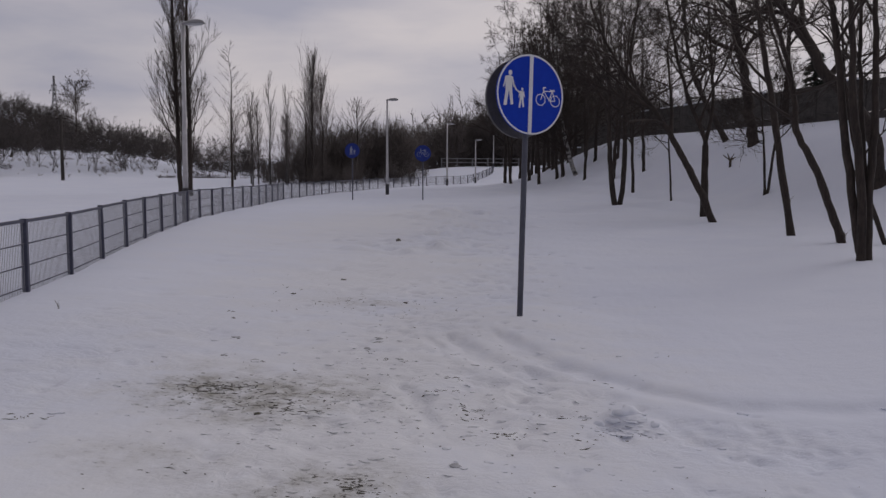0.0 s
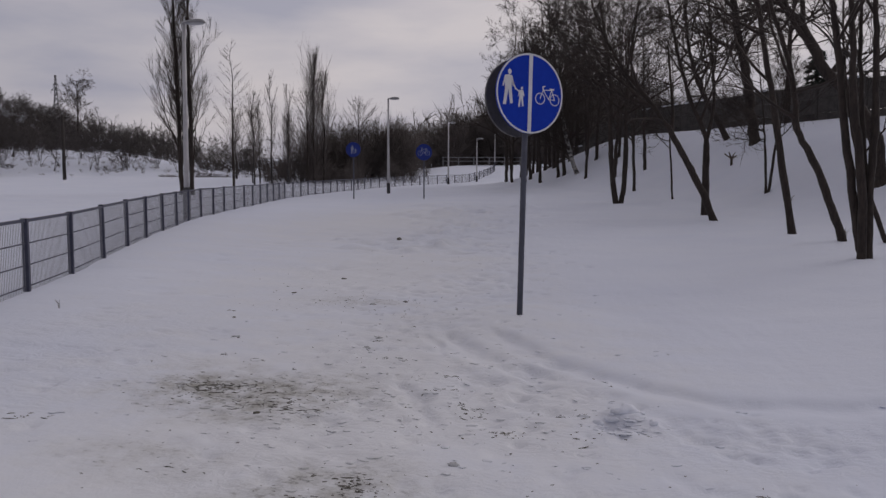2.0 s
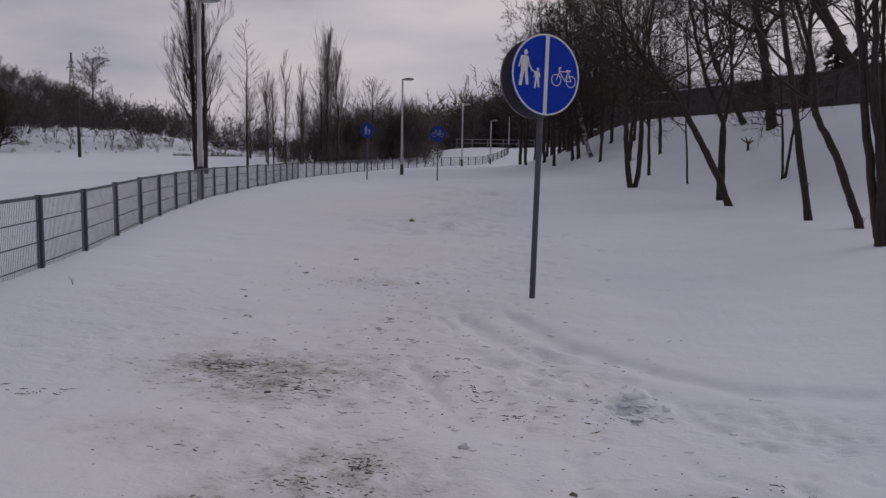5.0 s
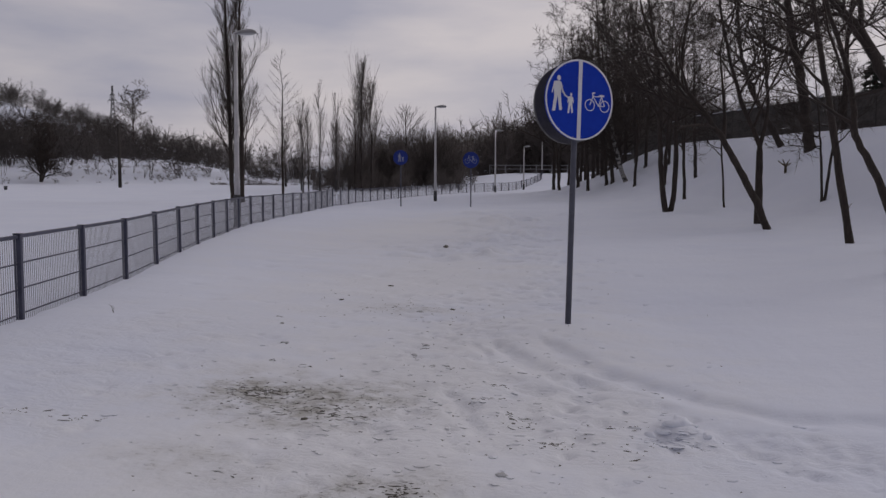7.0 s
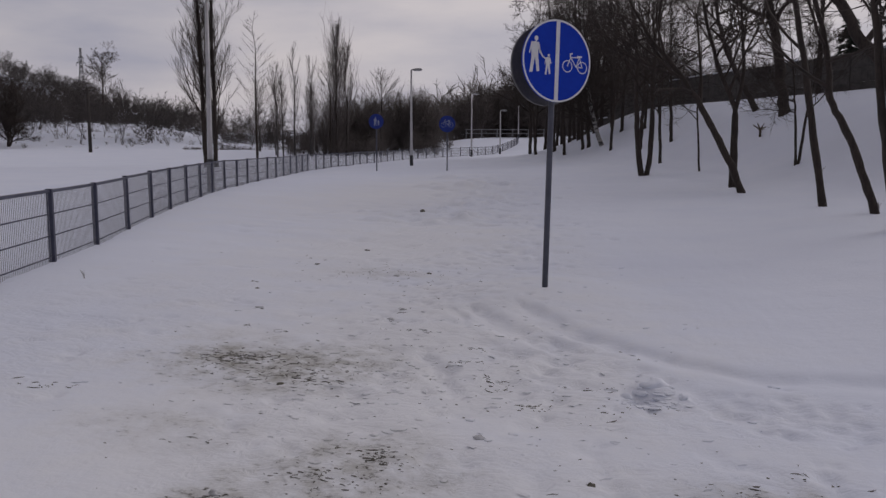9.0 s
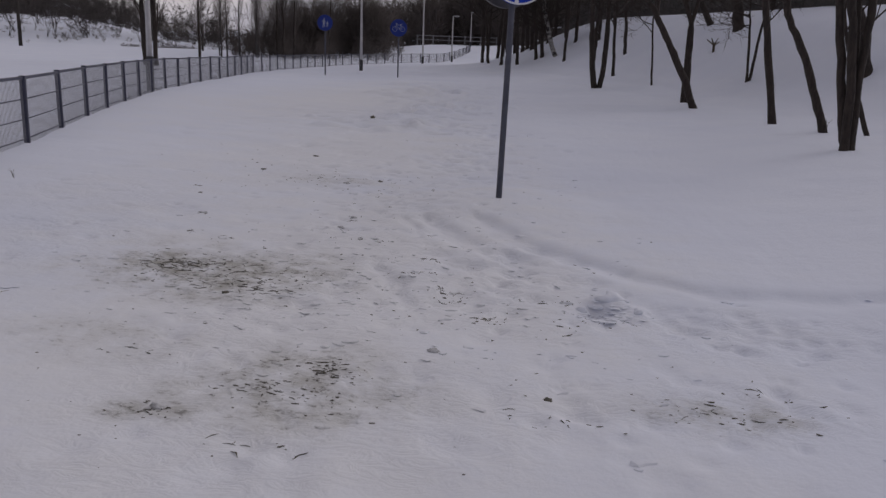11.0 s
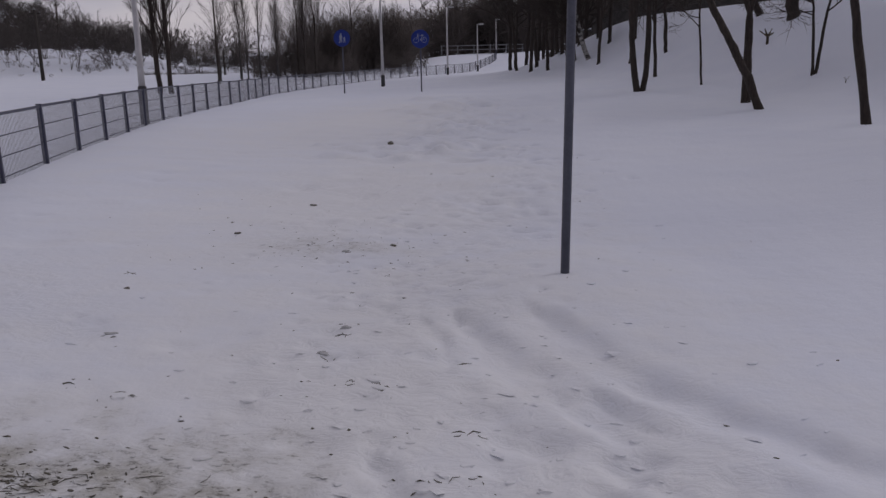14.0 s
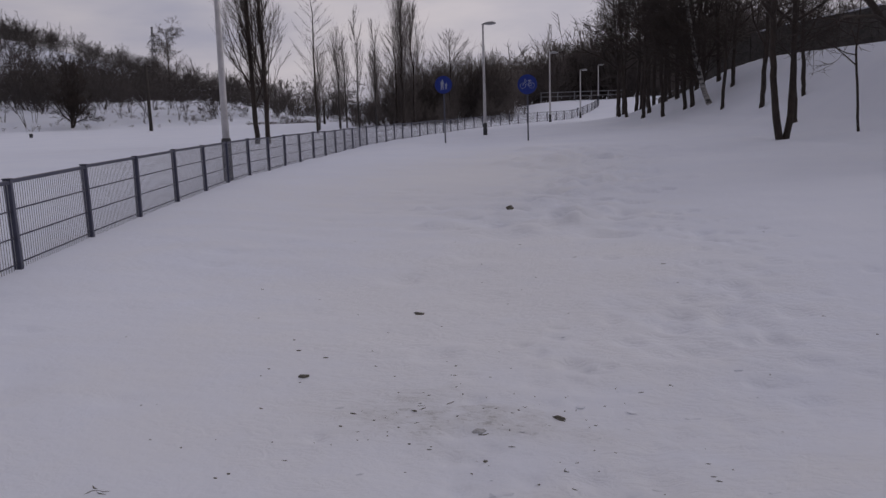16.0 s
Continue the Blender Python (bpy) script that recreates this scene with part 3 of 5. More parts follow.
def plate(radius, y0, thick):
    """A round plate with a turned-back rim, facing -y."""
    bm = bmesh.new()
    lathe(bm, ((0, radius), (thick, radius), (thick + 0.003, radius - 0.004)), 48)
    bmesh.ops.rotate(bm, cent=(0, 0, 0), matrix=Matrix.Rotation(radians(90), 3, "X"), verts=bm.verts)
    bmesh.ops.translate(bm, vec=(0, y0, 0), verts=bm.verts)
    return bm


def build_sign(x, y, centre, radius, turn, lean, tip, symbols, label, pole_r=0.031, twin=0.0):
    z = ground_at(x, y)
    sign = thing("traffic_sign", label, "traffic sign", pose(x, y, z, tip, lean, 0), "round signs beside the path")
    up = centre - z
    part("pole", lathe(bmesh.new(), ((-0.25, pole_r), (up + radius * 0.75, pole_r), (up + radius * 0.75 + 0.01, pole_r * 0.8)), 16), POLE_GREY, sign, "grey steel pole")
    blue, white = (BLUE, WHITE) if symbols == "both" else (BLUE_FAR, GREY_FAR)
    disc = part("disc", plate(radius, -0.05, 0.02), blue, sign, "blue round plate")
    disc.matrix_basis = pose(0, 0, up, 0, 0, turn)
    bm = bmesh.new()
    ring(bm, 0, 0, radius * 0.963, radius * 1.004, -0.0735, 0.003, 56)
    if symbols == "both":
        box(bm, (0.043, 0.003, radius * 1.93), (0, -0.0745, 0))
    part("border", bm, WHITE if symbols == "both" else BLUE_FAR, disc, "rim")
    y0 = -0.0735
    if symbols == "both":
        bm = bmesh.new()
        figure(bm, -0.262, 0.042, 0.35, y0)
        part("symbol", bm, WHITE, disc, "white walker symbol")
        bm = bmesh.new()
        figure(bm, -0.108, -0.043, 0.2, y0)
        bar(bm, (-0.225, 0.115), (-0.175, 0.03), 0.017, y0)
        bar(bm, (-0.18, 0.034), (-0.125, 0.005), 0.014, y0)
        part("symbol", bm, WHITE, disc, "small white walker symbol")
        bm = bmesh.new()
        bicycle(bm, 0.213, -0.015, 0.3, y0)
        part("symbol", bm, WHITE, disc, "white bicycle symbol")
    elif symbols == "walk":
        bm = bmesh.new()
        figure(bm, -0.05, 0.0, radius * 1.15, y0)
        part("symbol", bm, white, disc, "white walker symbol")
        bm = bmesh.new()
        figure(bm, 0.11, -0.06, radius * 0.72, y0)
        part("symbol", bm, white, disc, "small white walker symbol")
    else:
        bm = bmesh.new()
        bicycle(bm, 0, 0.0, radius * 1.5, y0)
        part("symbol", bm, white, disc, "white bicycle symbol")
    bm = bmesh.new()
    for h in (-0.18, 0.18):
        box(bm, (0.16, 0.012, 0.03), (0, -0.042, h), 0.003)
        box(bm, (0.012, 0.07, 0.03), (0.036, -0.01, h), 0.003)
        box(bm, (0.012, 0.07, 0.03), (-0.036, -0.01, h), 0.003)
    part("bracket", bm, STEEL, disc, "steel clamp")
    if twin:
        back = part("rear_disc", plate(radius, twin + 0.023, 0.02), BACK, sign, "dull grey back of a second plate")
        back.matrix_basis = pose(0, 0, up - 0.02, 0, 0, turn)
        bm = bmesh.new()
        ring(bm, 0, 0, radius * 0.97, radius * 1.003, twin, 0.006, 48)
        part("rim", bm, BACK, back)
    return sign


build_sign(0.662, 8.1, 2.3, 0.401, 36, 0.8, -4.0, "both", "round blue shared path sign on a leaning grey pole in snow", 0.0298, 0.13)
build_sign(-8.75, 38.5, 2.56, 0.36, 4, 0, 0, "walk", "small round blue walkers sign on a thin pole in snow", 0.03)
build_sign(-5.22, 38.14, 2.43, 0.385, 4, 0, 0, "bike", "small round blue cycling sign on a thin pole in snow", 0.03)


# ---- concrete wall on top of the bank ----
def build_wall():
    a, d = Vector((*WALL_A, 0)), Vector((*WALL_DIR, 0))
    wall = tagged(new("wall_bank"), "dark weathered concrete panel wall with snow on top", "wall", kind="structure")
    rng = random.Random(8)
    yaw = math.degrees(math.atan2(d.y, d.x))
    bm = bmesh.new()
    box(bm, (2.9, 0.1, 0.62), (0, 0, 0.31), 0.012)
    panel_me = bpy.data.meshes.new("panel")
    bm.to_mesh(panel_me)
    panel_me.materials.append(CONCRETE)
    bm.free()
    bm = bmesh.new()
    box(bm, (0.16, 0.18, 3.0), (0, 0, 0.28), 0.015)
    post_me = bpy.data.meshes.new("post")
    bm.to_mesh(post_me)
    post_me.materials.append(CONCRETE)
    bm.free()
    for k in range(-10, 13):
        p = a + d * (3.0 * k)
        z = float(height(p.x, p.y)) - 0.33
        tall = 3
        for q in range(tall):
            ob = new("panel", panel_me)
            ob.parent = wall
            ob.matrix_basis = pose(p.x, p.y, z + 0.63 * q, 0, rng.uniform(-0.4, 0.4), yaw)
        e = p + d * 1.5
        ob = new("post", post_me)
        ob.parent = wall
        ob.matrix_basis = pose(e.x, e.y, float(height(e.x, e.y)) - 0.28, rng.uniform(-1, 1), rng.uniform(-0.6, 0.6), yaw)
        if rng.random() < 0.7:
            bm = bmesh.new()
            box(bm, (rng.uniform(1.2, 2.7), 0.13, rng.uniform(0.05, 0.1)), (rng.uniform(-0.3, 0.3), 0, 0.02), 0.02)
            cap = part("snow_cap", bm, SNOW, wall, "strip of snow")
            cap.matrix_basis = pose(p.x, p.y, z + 0.63 * tall + 0.01, 0, 0, yaw)


build_wall()


# ---- poles, pylons and small things ----
def build_pole(x, y, tall, r, label, cross=True):
    ob = thing("utility_pole", label, "utility pole", pose(x, y, ground_at(x, y), 0, 0, 20))
    part("post", lathe(bmesh.new(), ((-0.4, r), (tall * 0.5, r * 0.88), (tall, r * 0.75)), 12), WOOD, ob)
    if cross:
        bm = bmesh.new()
        box(bm, (1.1, 0.09, 0.1), (0, 0, tall - 0.35), 0.01)
        part("crossarm", bm, WOOD, ob)
        for s in (-0.45, 0.0, 0.45):
            bm = lathe(bmesh.new(), ((0, 0.03), (0.05, 0.045), (0.12, 0.03)), 8)
            bmesh.ops.translate(bm, vec=(s, 0, tall - 0.3 if s else tall), verts=bm.verts)
            part("insulator", bm, STEEL, ob)


build_pole(-50.96, 80.26, 6.9, 0.19, "dark tarred wooden utility pole in a snowy meadow")
build_pole(-36.5, 92.0, 2.7, 0.13, "short dark wooden post at the meadow edge", False)
build_pole(-36.0, 112.0, 2.4, 0.12, "short dark wooden post at the meadow edge", False)


def build_pylon(x, y, tall, turn):
    ob = thing("pylon", "grey lattice power pylon behind bare trees", "pylon", pose(x, y, float(height(x, y)), 0, 0, turn))
    w0, w1 = tall * 0.075, tall * 0.014
    for sx, sy in ((-1, -1), (1, -1), (1, 1), (-1, 1)):
        part("leg", tube(bmesh.new(), [(sx * w0, sy * w0, -1), (sx * w1 * 1.6, sy * w1 * 1.6, tall * 0.66), (sx * w1 * 0.4, sy * w1 * 0.4, tall)], 0.16, 4), STEEL, ob)
    bm = bmesh.new()
    n = 11
    for k in range(n):
        za, zb = tall * k / n, tall * (k + 1) / n
        wa, wb = w0 + (w1 - w0) * min(1, k / n / 0.75), w0 + (w1 - w0) * min(1, (k + 1) / n / 0.75)
        c = ((-1, -1), (1, -1), (1, 1), (-1, 1))
        for q in range(4):
            (ax, ay), (bx, by) = c[q], c[(q + 1) % 4]
            tube(bm, [(ax * wa, ay * wa, za), (bx * wb, by * wb, zb)], 0.09, 3)
            tube(bm, [(bx * wa, by * wa, za), (ax * wb, ay * wb, zb)], 0.09, 3)
    part("bracing", bm, STEEL, ob)
    for z, half in ((0.75, 0.075), (0.84, 0.04)):
        bm = bmesh.new()
        for s in (-1, 1):
            tube(bm, [(0, 0, tall * z + 0.9), (s * tall * half, 0, tall * z)], 0.12, 4)
            tube(bm, [(0, 0, tall * z - 0.1), (s * tall * half, 0, tall * z)], 0.14, 4)
            tube(bm, [(s * tall * half, 0, tall * z), (s * tall * half, 0, tall * z - 1.2)], 0.09, 4)
        part("arm", bm, STEEL, ob)


build_pylon(-182.6, 280.7, 36.5 - float(height(-182.6, 280.7)), 25)
build_pylon(-130.0, 420.0, 22, 25)


def build_barrier():
    ob = thing("barrier", "pale two-bar barrier rail above the snow bank", "barrier", pose(-15.4, 117.4, 0, 0, 0, 8))
    for z in (3.05, 3.6):
        bm = bmesh.new()
        box(bm, (11.5, 0.1, 0.09), (5.7, 0, z), 0.02)
        part("rail", bm, RAIL_WHITE, ob)
    for k in range(6):
        bm = bmesh.new()
        box(bm, (0.12, 0.12, 2.4), (0.1 + 2.25 * k, 0.13, 2.5), 0.02)
        part("post", bm, RAIL_WHITE, ob)


build_barrier()


def build_bin(x, y):
    ob = thing("waste_bin", "small dark litter bin standing in the snowy meadow", "bin", pose(x, y, ground_at(x, y), 0, 0, 30))
    part("body", lathe(bmesh.new(), ((-0.1, 0.14), (0.22, 0.16), (0.34, 0.17), (0.36, 0.15), (0.3, 0.13)), 14), LAMP_BASE, ob)


build_bin(-56.0, 69.0)


# ---- bare trees ----
class Wood:
    """Gathers tapered stems as plain vertex and face lists."""

    def __init__(self):
        self.verts, self.faces = [], []

    def stem(self, pts, radii, sides):
        base = len(self.verts)
        n = len(pts)
        for i in range(n):
            a, b = pts[max(i - 1, 0)], pts[min(i + 1, n - 1)]
            dx, dy, dz = b[0] - a[0], b[1] - a[1], b[2] - a[2]
            ln = math.sqrt(dx * dx + dy * dy + dz * dz) or 1.0
            dx, dy, dz = dx / ln, dy / ln, dz / ln
            if abs(dz) < 0.8:
                ux, uy, uz = -dy, dx, 0.0
            else:
                ux, uy, uz = 0.0, -dz, dy
            lu = math.sqrt(ux * ux + uy * uy + uz * uz) or 1.0
            ux, uy, uz = ux / lu, uy / lu, uz / lu
            vx, vy, vz = dy * uz - dz * uy, dz * ux - dx * uz, dx * uy - dy * ux
            p, r = pts[i], radii[i]
            for k in range(sides):
                c, s = RING[sides][k]
                self.verts.append((p[0] + r * (ux * c + vx * s), p[1] + r * (uy * c + vy * s), p[2] + r * (uz * c + vz * s)))
        for i in range(n - 1):
            a, b = base + i * sides, base + (i + 1) * sides
            for k in range(sides):
                q = (k + 1) % sides
                self.faces.append((a + k, a + q, b + q, b + k))

    def spike(self, p, d, length, r):
        """A twig: three long faces that meet in a point."""
        b = len(self.verts)
        u = unit((-d[1], d[0], 0.001))
        v = (d[1] * u[2] - d[2] * u[1], d[2] * u[0] - d[0] * u[2], d[0] * u[1] - d[1] * u[0])
        for c, s in RING[3]:
            self.verts.append(tuple(p[i] + r * (u[i] * c + v[i] * s) for i in range(3)))
        self.verts.append(tuple(p[i] + d[i] * length for i in range(3)))
        self.faces += [(b, b + 1, b + 3), (b + 1, b + 2, b + 3), (b + 2, b, b + 3)]


RING = {k: [(math.cos(i * math.tau / k), math.sin(i * math.tau / k)) for i in range(k)] for k in (3, 4, 5, 6, 8, 10)}


def unit(v):
    ln = math.sqrt(v[0] * v[0] + v[1] * v[1] + v[2] * v[2]) or 1.0
    return (v[0] / ln, v[1] / ln, v[2] / ln)


def bend(d, angle, rng):
    """A direction at that angle to d, turned round it by chance."""
    u = unit((-d[1], d[0], 0.0001))
    v = (d[1] * u[2] - d[2] * u[1], d[2] * u[0] - d[0] * u[2], d[0] * u[1] - d[1] * u[0])
    t = rng.uniform(0, math.tau)
    c, s, ca, sa = math.cos(t), math.sin(t), math.cos(angle), math.sin(angle)
    return tuple(d[i] * ca + (u[i] * c + v[i] * s) * sa for i in range(3))


def limb(wood, rng, p, d, length, r, level, style):
    """A limb with its side shoots, down to the twigs."""
    if level >= style["depth"]:
        wood.spike(p, unit((d[0], d[1], d[2] + style["rise"])), length * style.get("twig", 1.7), style["thin"] * 1.25)
        return
    n = style["knots"][level]
    pts, radii, ways = [p], [r], [d]
    rise, crook, thin = style["rise"], style["crook"], style["thin"]
    for i in range(1, n):
        d = unit((d[0] + rng.gauss(0, crook), d[1] + rng.gauss(0, crook), d[2] + rng.gauss(0, crook) + rise))
        st = length / (n - 1)
        p = (p[0] + d[0] * st, p[1] + d[1] * st, p[2] + d[2] * st)
        pts.append(p)
        ways.append(d)
        radii.append(max(r * (1 - 0.8 * i / (n - 1)), thin))
    wood.stem(pts, radii, (5, 4, 3, 3)[min(level, 3)])
    count = style["shoots"][level]
    for k in range(count):
        f = style["bare"] + (1 - style["bare"]) * (k + rng.random()) / count
        i = min(int(f * (n - 1)), n - 2)
        g = f * (n - 1) - i
        q = tuple(pts[i][j] * (1 - g) + pts[i + 1][j] * g for j in range(3))
        limb(wood, rng, q, bend(ways[i + 1], radians(rng.uniform(*style["spread"])), rng), length * rng.uniform(0.42, 0.68) * (1.1 - 0.45 * f), max(radii[i] * 0.56, thin), level + 1, style)


def along(pts, f):
    n = len(pts) - 1
    i = min(int(f * n), n - 1)
    g = f * n - i
    return tuple(pts[i][j] * (1 - g) + pts[i + 1][j] * g for j in range(3)), unit(tuple(pts[i + 1][j] - pts[i][j] for j in range(3))), i


def rounded(pts, k):
    """More points on a smooth line through the given ones."""
    out = []
    for i in range(len(pts) - 1):
        a, b, c, e = pts[max(i - 1, 0)], pts[i], pts[i + 1], pts[min(i + 2, len(pts) - 1)]
        for j in range(k):
            t = j / k
            out.append(tuple(0.5 * (2 * b[q] + (c[q] - a[q]) * t + (2 * a[q] - 5 * b[q] + 4 * c[q] - e[q]) * t * t + (3 * b[q] - a[q] - 3 * c[q] + e[q]) * t ** 3) for q in range(3)))
    return out + [pts[-1]]


OPEN = dict(rise=0.05, crook=0.18, thin=0.0048, depth=3, knots=(7, 5, 3), shoots=(7, 4, 4), bare=0.22, spread=(25, 58), limbs=14, start=0.42, reach=0.42, angle=(35, 75))
SPARSE = dict(OPEN, limbs=9, shoots=(6, 4, 3), thin=0.0044)
SLIM = dict(tip=0.95, girth=0.36, rise=0.2, crook=0.08, thin=0.007, depth=3, knots=(5, 4, 3), shoots=(6, 5, 4), bare=0.12, spread=(15, 32), limbs=34, start=0.12, reach=0.24, angle=(14, 36))
FINE = dict(low=1.35, tip=0.95, girth=0.4, rise=0.02, crook=0.12, thin=0.008, depth=2, knots=(5, 4), shoots=(10, 9), bare=0.15, spread=(25, 55), limbs=36, start=0.16, reach=0.26, angle=(35, 65))
BUSHY = dict(rise=0.07, crook=0.14, thin=0.012, depth=3, knots=(5, 4, 3), shoots=(6, 5, 4), bare=0.08, spread=(22, 50), limbs=22, start=0.08, reach=0.42, angle=(22, 60))


def build_tree(label, x, y, stems, style, seed, bark, twig, group="", category="tree", name="tree", thick=1.0):
    """stems: lists of (dx, dz, dy) offsets from the foot, up the trunk, with the foot's radius first."""
    rng = random.Random(seed)
    z = ground_at(x, y)
    tree = thing(name, label, category, Matrix.Translation((x, y, z)), group)
    crown = Wood()
    for radius, line in stems:
        radius *= 0.78
        pts = rounded([(dx, dy, dz) for dx, dz, dy in line], 5)
        knots = [(p[0] + rng.gauss(0, radius * 0.12), p[1] + rng.gauss(0, radius * 0.12), p[2]) for p in pts]
        n = len(knots) - 1
        wood = Wood()
        radii = [max(radius * (1 - 0.86 * (i / n) ** 1.6) * rng.uniform(0.94, 1.08), 0.012) for i in range(n + 1)]
        radii[0] *= 1.1
        knots = [(knots[0][0], knots[0][1], -0.35)] + knots
        radii = [radii[0] * 1.1] + radii
        wood.stem(knots, radii, 10)
        me = mesh_from("trunk", wood.verts, wood.faces, bark)
        ob = new("trunk", me)
        ob.parent = tree
        total = sum(math.dist(a, b) for a, b in zip(knots, knots[1:]))
        for k in range(style["limbs"]):
            f = style["start"] + (1 - style["start"]) * ((k + rng.random()) / style["limbs"]) ** style.get("low", 1.0) * 0.985
            p, d, i = along(knots, f)
            r = max(radii[min(i, n)] * style.get("girth", 0.62), style["thin"] * 1.5)
            limb(crown, rng, p, bend(d, radians(rng.uniform(*style["angle"])), rng), total * style["reach"] * (1.15 - style.get("tip", 0.75) * f) * rng.uniform(0.7, 1.25), r * thick, 0, style)
    ob = new("crown", mesh_from("crown", crown.verts, crown.faces, twig))
    ob.parent = tree
    ob["label"] = "bare tangled twigs"
    return tree


ALDER = "bare dark leafless tree leaning out of the snowy bank"
G_BANK = "trees on the bank"
# trees at the foot of the bank, nearest first: foot, then the line of each stem (sideways, up, back)
build_tree("dark bare tree with four close stems from one foot", 5.57, 12.62, [
    (0.088, [(0, 0, 0), (-0.11, 0.57, 0.05), (-0.3, 1.87, 0.12), (-0.48, 3.4, 0.15), (-0.61, 4.05, 0.2), (-0.9, 6.5, 0.3), (-1.0, 9, 0.5)]),
    (0.082, [(-0.03, 0, -0.06), (-0.13, 1.44, -0.06), (-0.24, 2.3, 0), (-0.3, 3.2, 0), (-0.37, 4.05, 0), (-0.5, 6.5, 0), (-0.4, 9.5, 0)]),
    (0.078, [(0.06, 0, 0), (0.065, 1.2, 0.02), (0.09, 2.3, 0.05), (0.04, 3.2, 0.05), (0, 4.05, 0.05), (-0.15, 6.5, 0), (0, 9.5, 0)]),
    (0.06, [(0.0, 0.6, 0.05), (-0.02, 1.4, 0.1), (-0.09, 2.7, 0.2), (-0.13, 4.05, 0.3), (-0.3, 6.5, 0.5)])], dict(OPEN, limbs=6, shoots=(6, 3, 4), start=0.46), 11, BARK, TWIG, G_BANK)
build_tree(ALDER, 6.55, 16.42, [(0.1, [(0, 0, 0), (-0.3, 0.8, 0), (-0.62, 1.55, 0), (-0.95, 2.15, 0), (-1.0, 2.75, 0), (-1.2, 3.7, 0.1), (-1.6, 5.0, 0.2), (-1.9, 7, 0.4), (-2.0, 9, 0.5)])], SPARSE, 12, BARK, TWIG, G_BANK)
build_tree(ALDER, 6.25, 18.74, [(0.105, [(0, 0, 0), (-0.24, 1.3, 0), (-0.5, 2.7, 0), (-0.7, 4.0, 0.1), (-0.95, 5.3, 0.1), (-1.2, 8, 0.2), (-1.2, 10, 0.4)])], SPARSE, 13, BARK, TWIG, G_BANK)
build_tree(ALDER, 7.1, 15.8, [(0.06, [(0, 0, 0), (-0.3, 0.9, 0.1), (-0.6, 2.0, 0.2), (-0.8, 3.4, 0.3), (-0.9, 5.5, 0.3)])], SPARSE, 14, BARK, TWIG, G_BANK)
build_tree(ALDER, 5.4, 23.28, [(0.13, [(0, 0, 0), (-0.42, 0.95, 0), (-0.85, 1.75, 0), (-1.2, 2.4, 0), (-1.9, 3.4, 0.1), (-2.6, 4.3, 0.2), (-3.3, 5.6, 0.3), (-3.8, 7.5, 0.5)])], OPEN, 15, BARK, TWIG, G_BANK)
build_tree("bare dark tree with a forked trunk on the snowy bank", 5.55, 25.2, [(0.11, [(0, 0, 0), (-0.05, 1.2, 0), (-0.1, 2.3, 0), (-0.6, 3.5, 0), (-1.0, 4.9, 0.1), (-1.4, 7, 0.2), (-1.5, 9, 0.3)]), (0.08, [(-0.1, 2.1, 0), (0.1, 3.4, 0), (-0.05, 5.2, 0), (-0.3, 8, 0)])], OPEN, 16, BARK, TWIG, G_BANK)
build_tree("thin twin-stemmed bare sapling in the snow", 7.98, 28.04, [(0.055, [(-0.04, 0, 0), (-0.12, 1.4, 0), (-0.24, 2.7, 0), (-0.5, 5, 0.1)]), (0.06, [(0.04, 0, 0), (0.2, 1.5, 0), (0.4, 2.8, 0), (0.5, 5, 0)])], OPEN, 17, BARK, TWIG, G_BANK)
build_tree("bare dark tree with two stems from one foot", 3.42, 31.75, [(0.14, [(-0.1, 0, 0), (-0.3, 1.6, 0), (-0.38, 3.0, 0), (-0.45, 5.0, 0), (-0.9, 8, 0.3), (-1.2, 10.5, 0.6)]), (0.13, [(0.12, 0, 0.1), (0.24, 1.5, 0.1), (0.22, 3.0, 0.1), (0.25, 5.2, 0), (0.6, 8, -0.2), (0.7, 11, -0.2)])], OPEN, 18, BARK, TWIG, G_BANK)
build_tree("thin bare sapling standing in the snow", 5.38, 31.3, [(0.05, [(0, 0, 0), (-0.08, 1.2, 0), (-0.16, 2.3, 0), (-0.1, 4.0, 0), (-0.2, 6, 0)])], OPEN, 19, BARK, TWIG, G_BANK)
build_tree("stout bare tree high on the snowy bank", 9.0, 34.5, [(0.28, [(0, 0, 0), (-0.2, 1.3, 0), (-0.4, 2.6, 0), (-0.8, 4.4, 0.1), (-1.1, 6.5, 0.2), (-1.3, 9, 0.3), (-1.3, 11.5, 0.5)])], OPEN, 20, BARK, TWIG, G_BANK)
build_tree(ALDER, 8.42, 37.0, [(0.17, [(0, 0, 0), (-0.5, 0.9, 0), (-1.1, 2.0, 0), (-1.6, 3.4, 0.1), (-1.9, 5.5, 0.2), (-2, 8.5, 0.3)])], OPEN, 21, BARK, TWIG, G_BANK)
build_tree("stout bare tree bending far over the snowy bank", 10.1, 24.3, [(0.25, [(0, 0, 0), (-0.2, 1.3, 0), (-0.8, 2.3, 0), (-1.6, 3.2, 0), (-2.3, 4.4, 0), (-3.0, 5.3, 0), (-3.9, 6.6, 0.1), (-4.3, 9, 0.2)])], SPARSE, 22, BARK, TWIG, G_BANK)
build_tree("pale-barked birch leaning over the snowy bank", 2.18, 46.5, [(0.17, [(0, 0, 0), (-0.45, 1.4, 0), (-0.8, 3.0, 0), (-1.1, 5.0, 0), (-1.3, 8, 0), (-1.5, 11, 0.2)])], FINE, 23, BIRCH, TWIG, G_BANK)
FAR = dict(OPEN, thin=0.0064, limbs=11, shoots=(6, 5, 4), twig=1.5)
MODELS = []
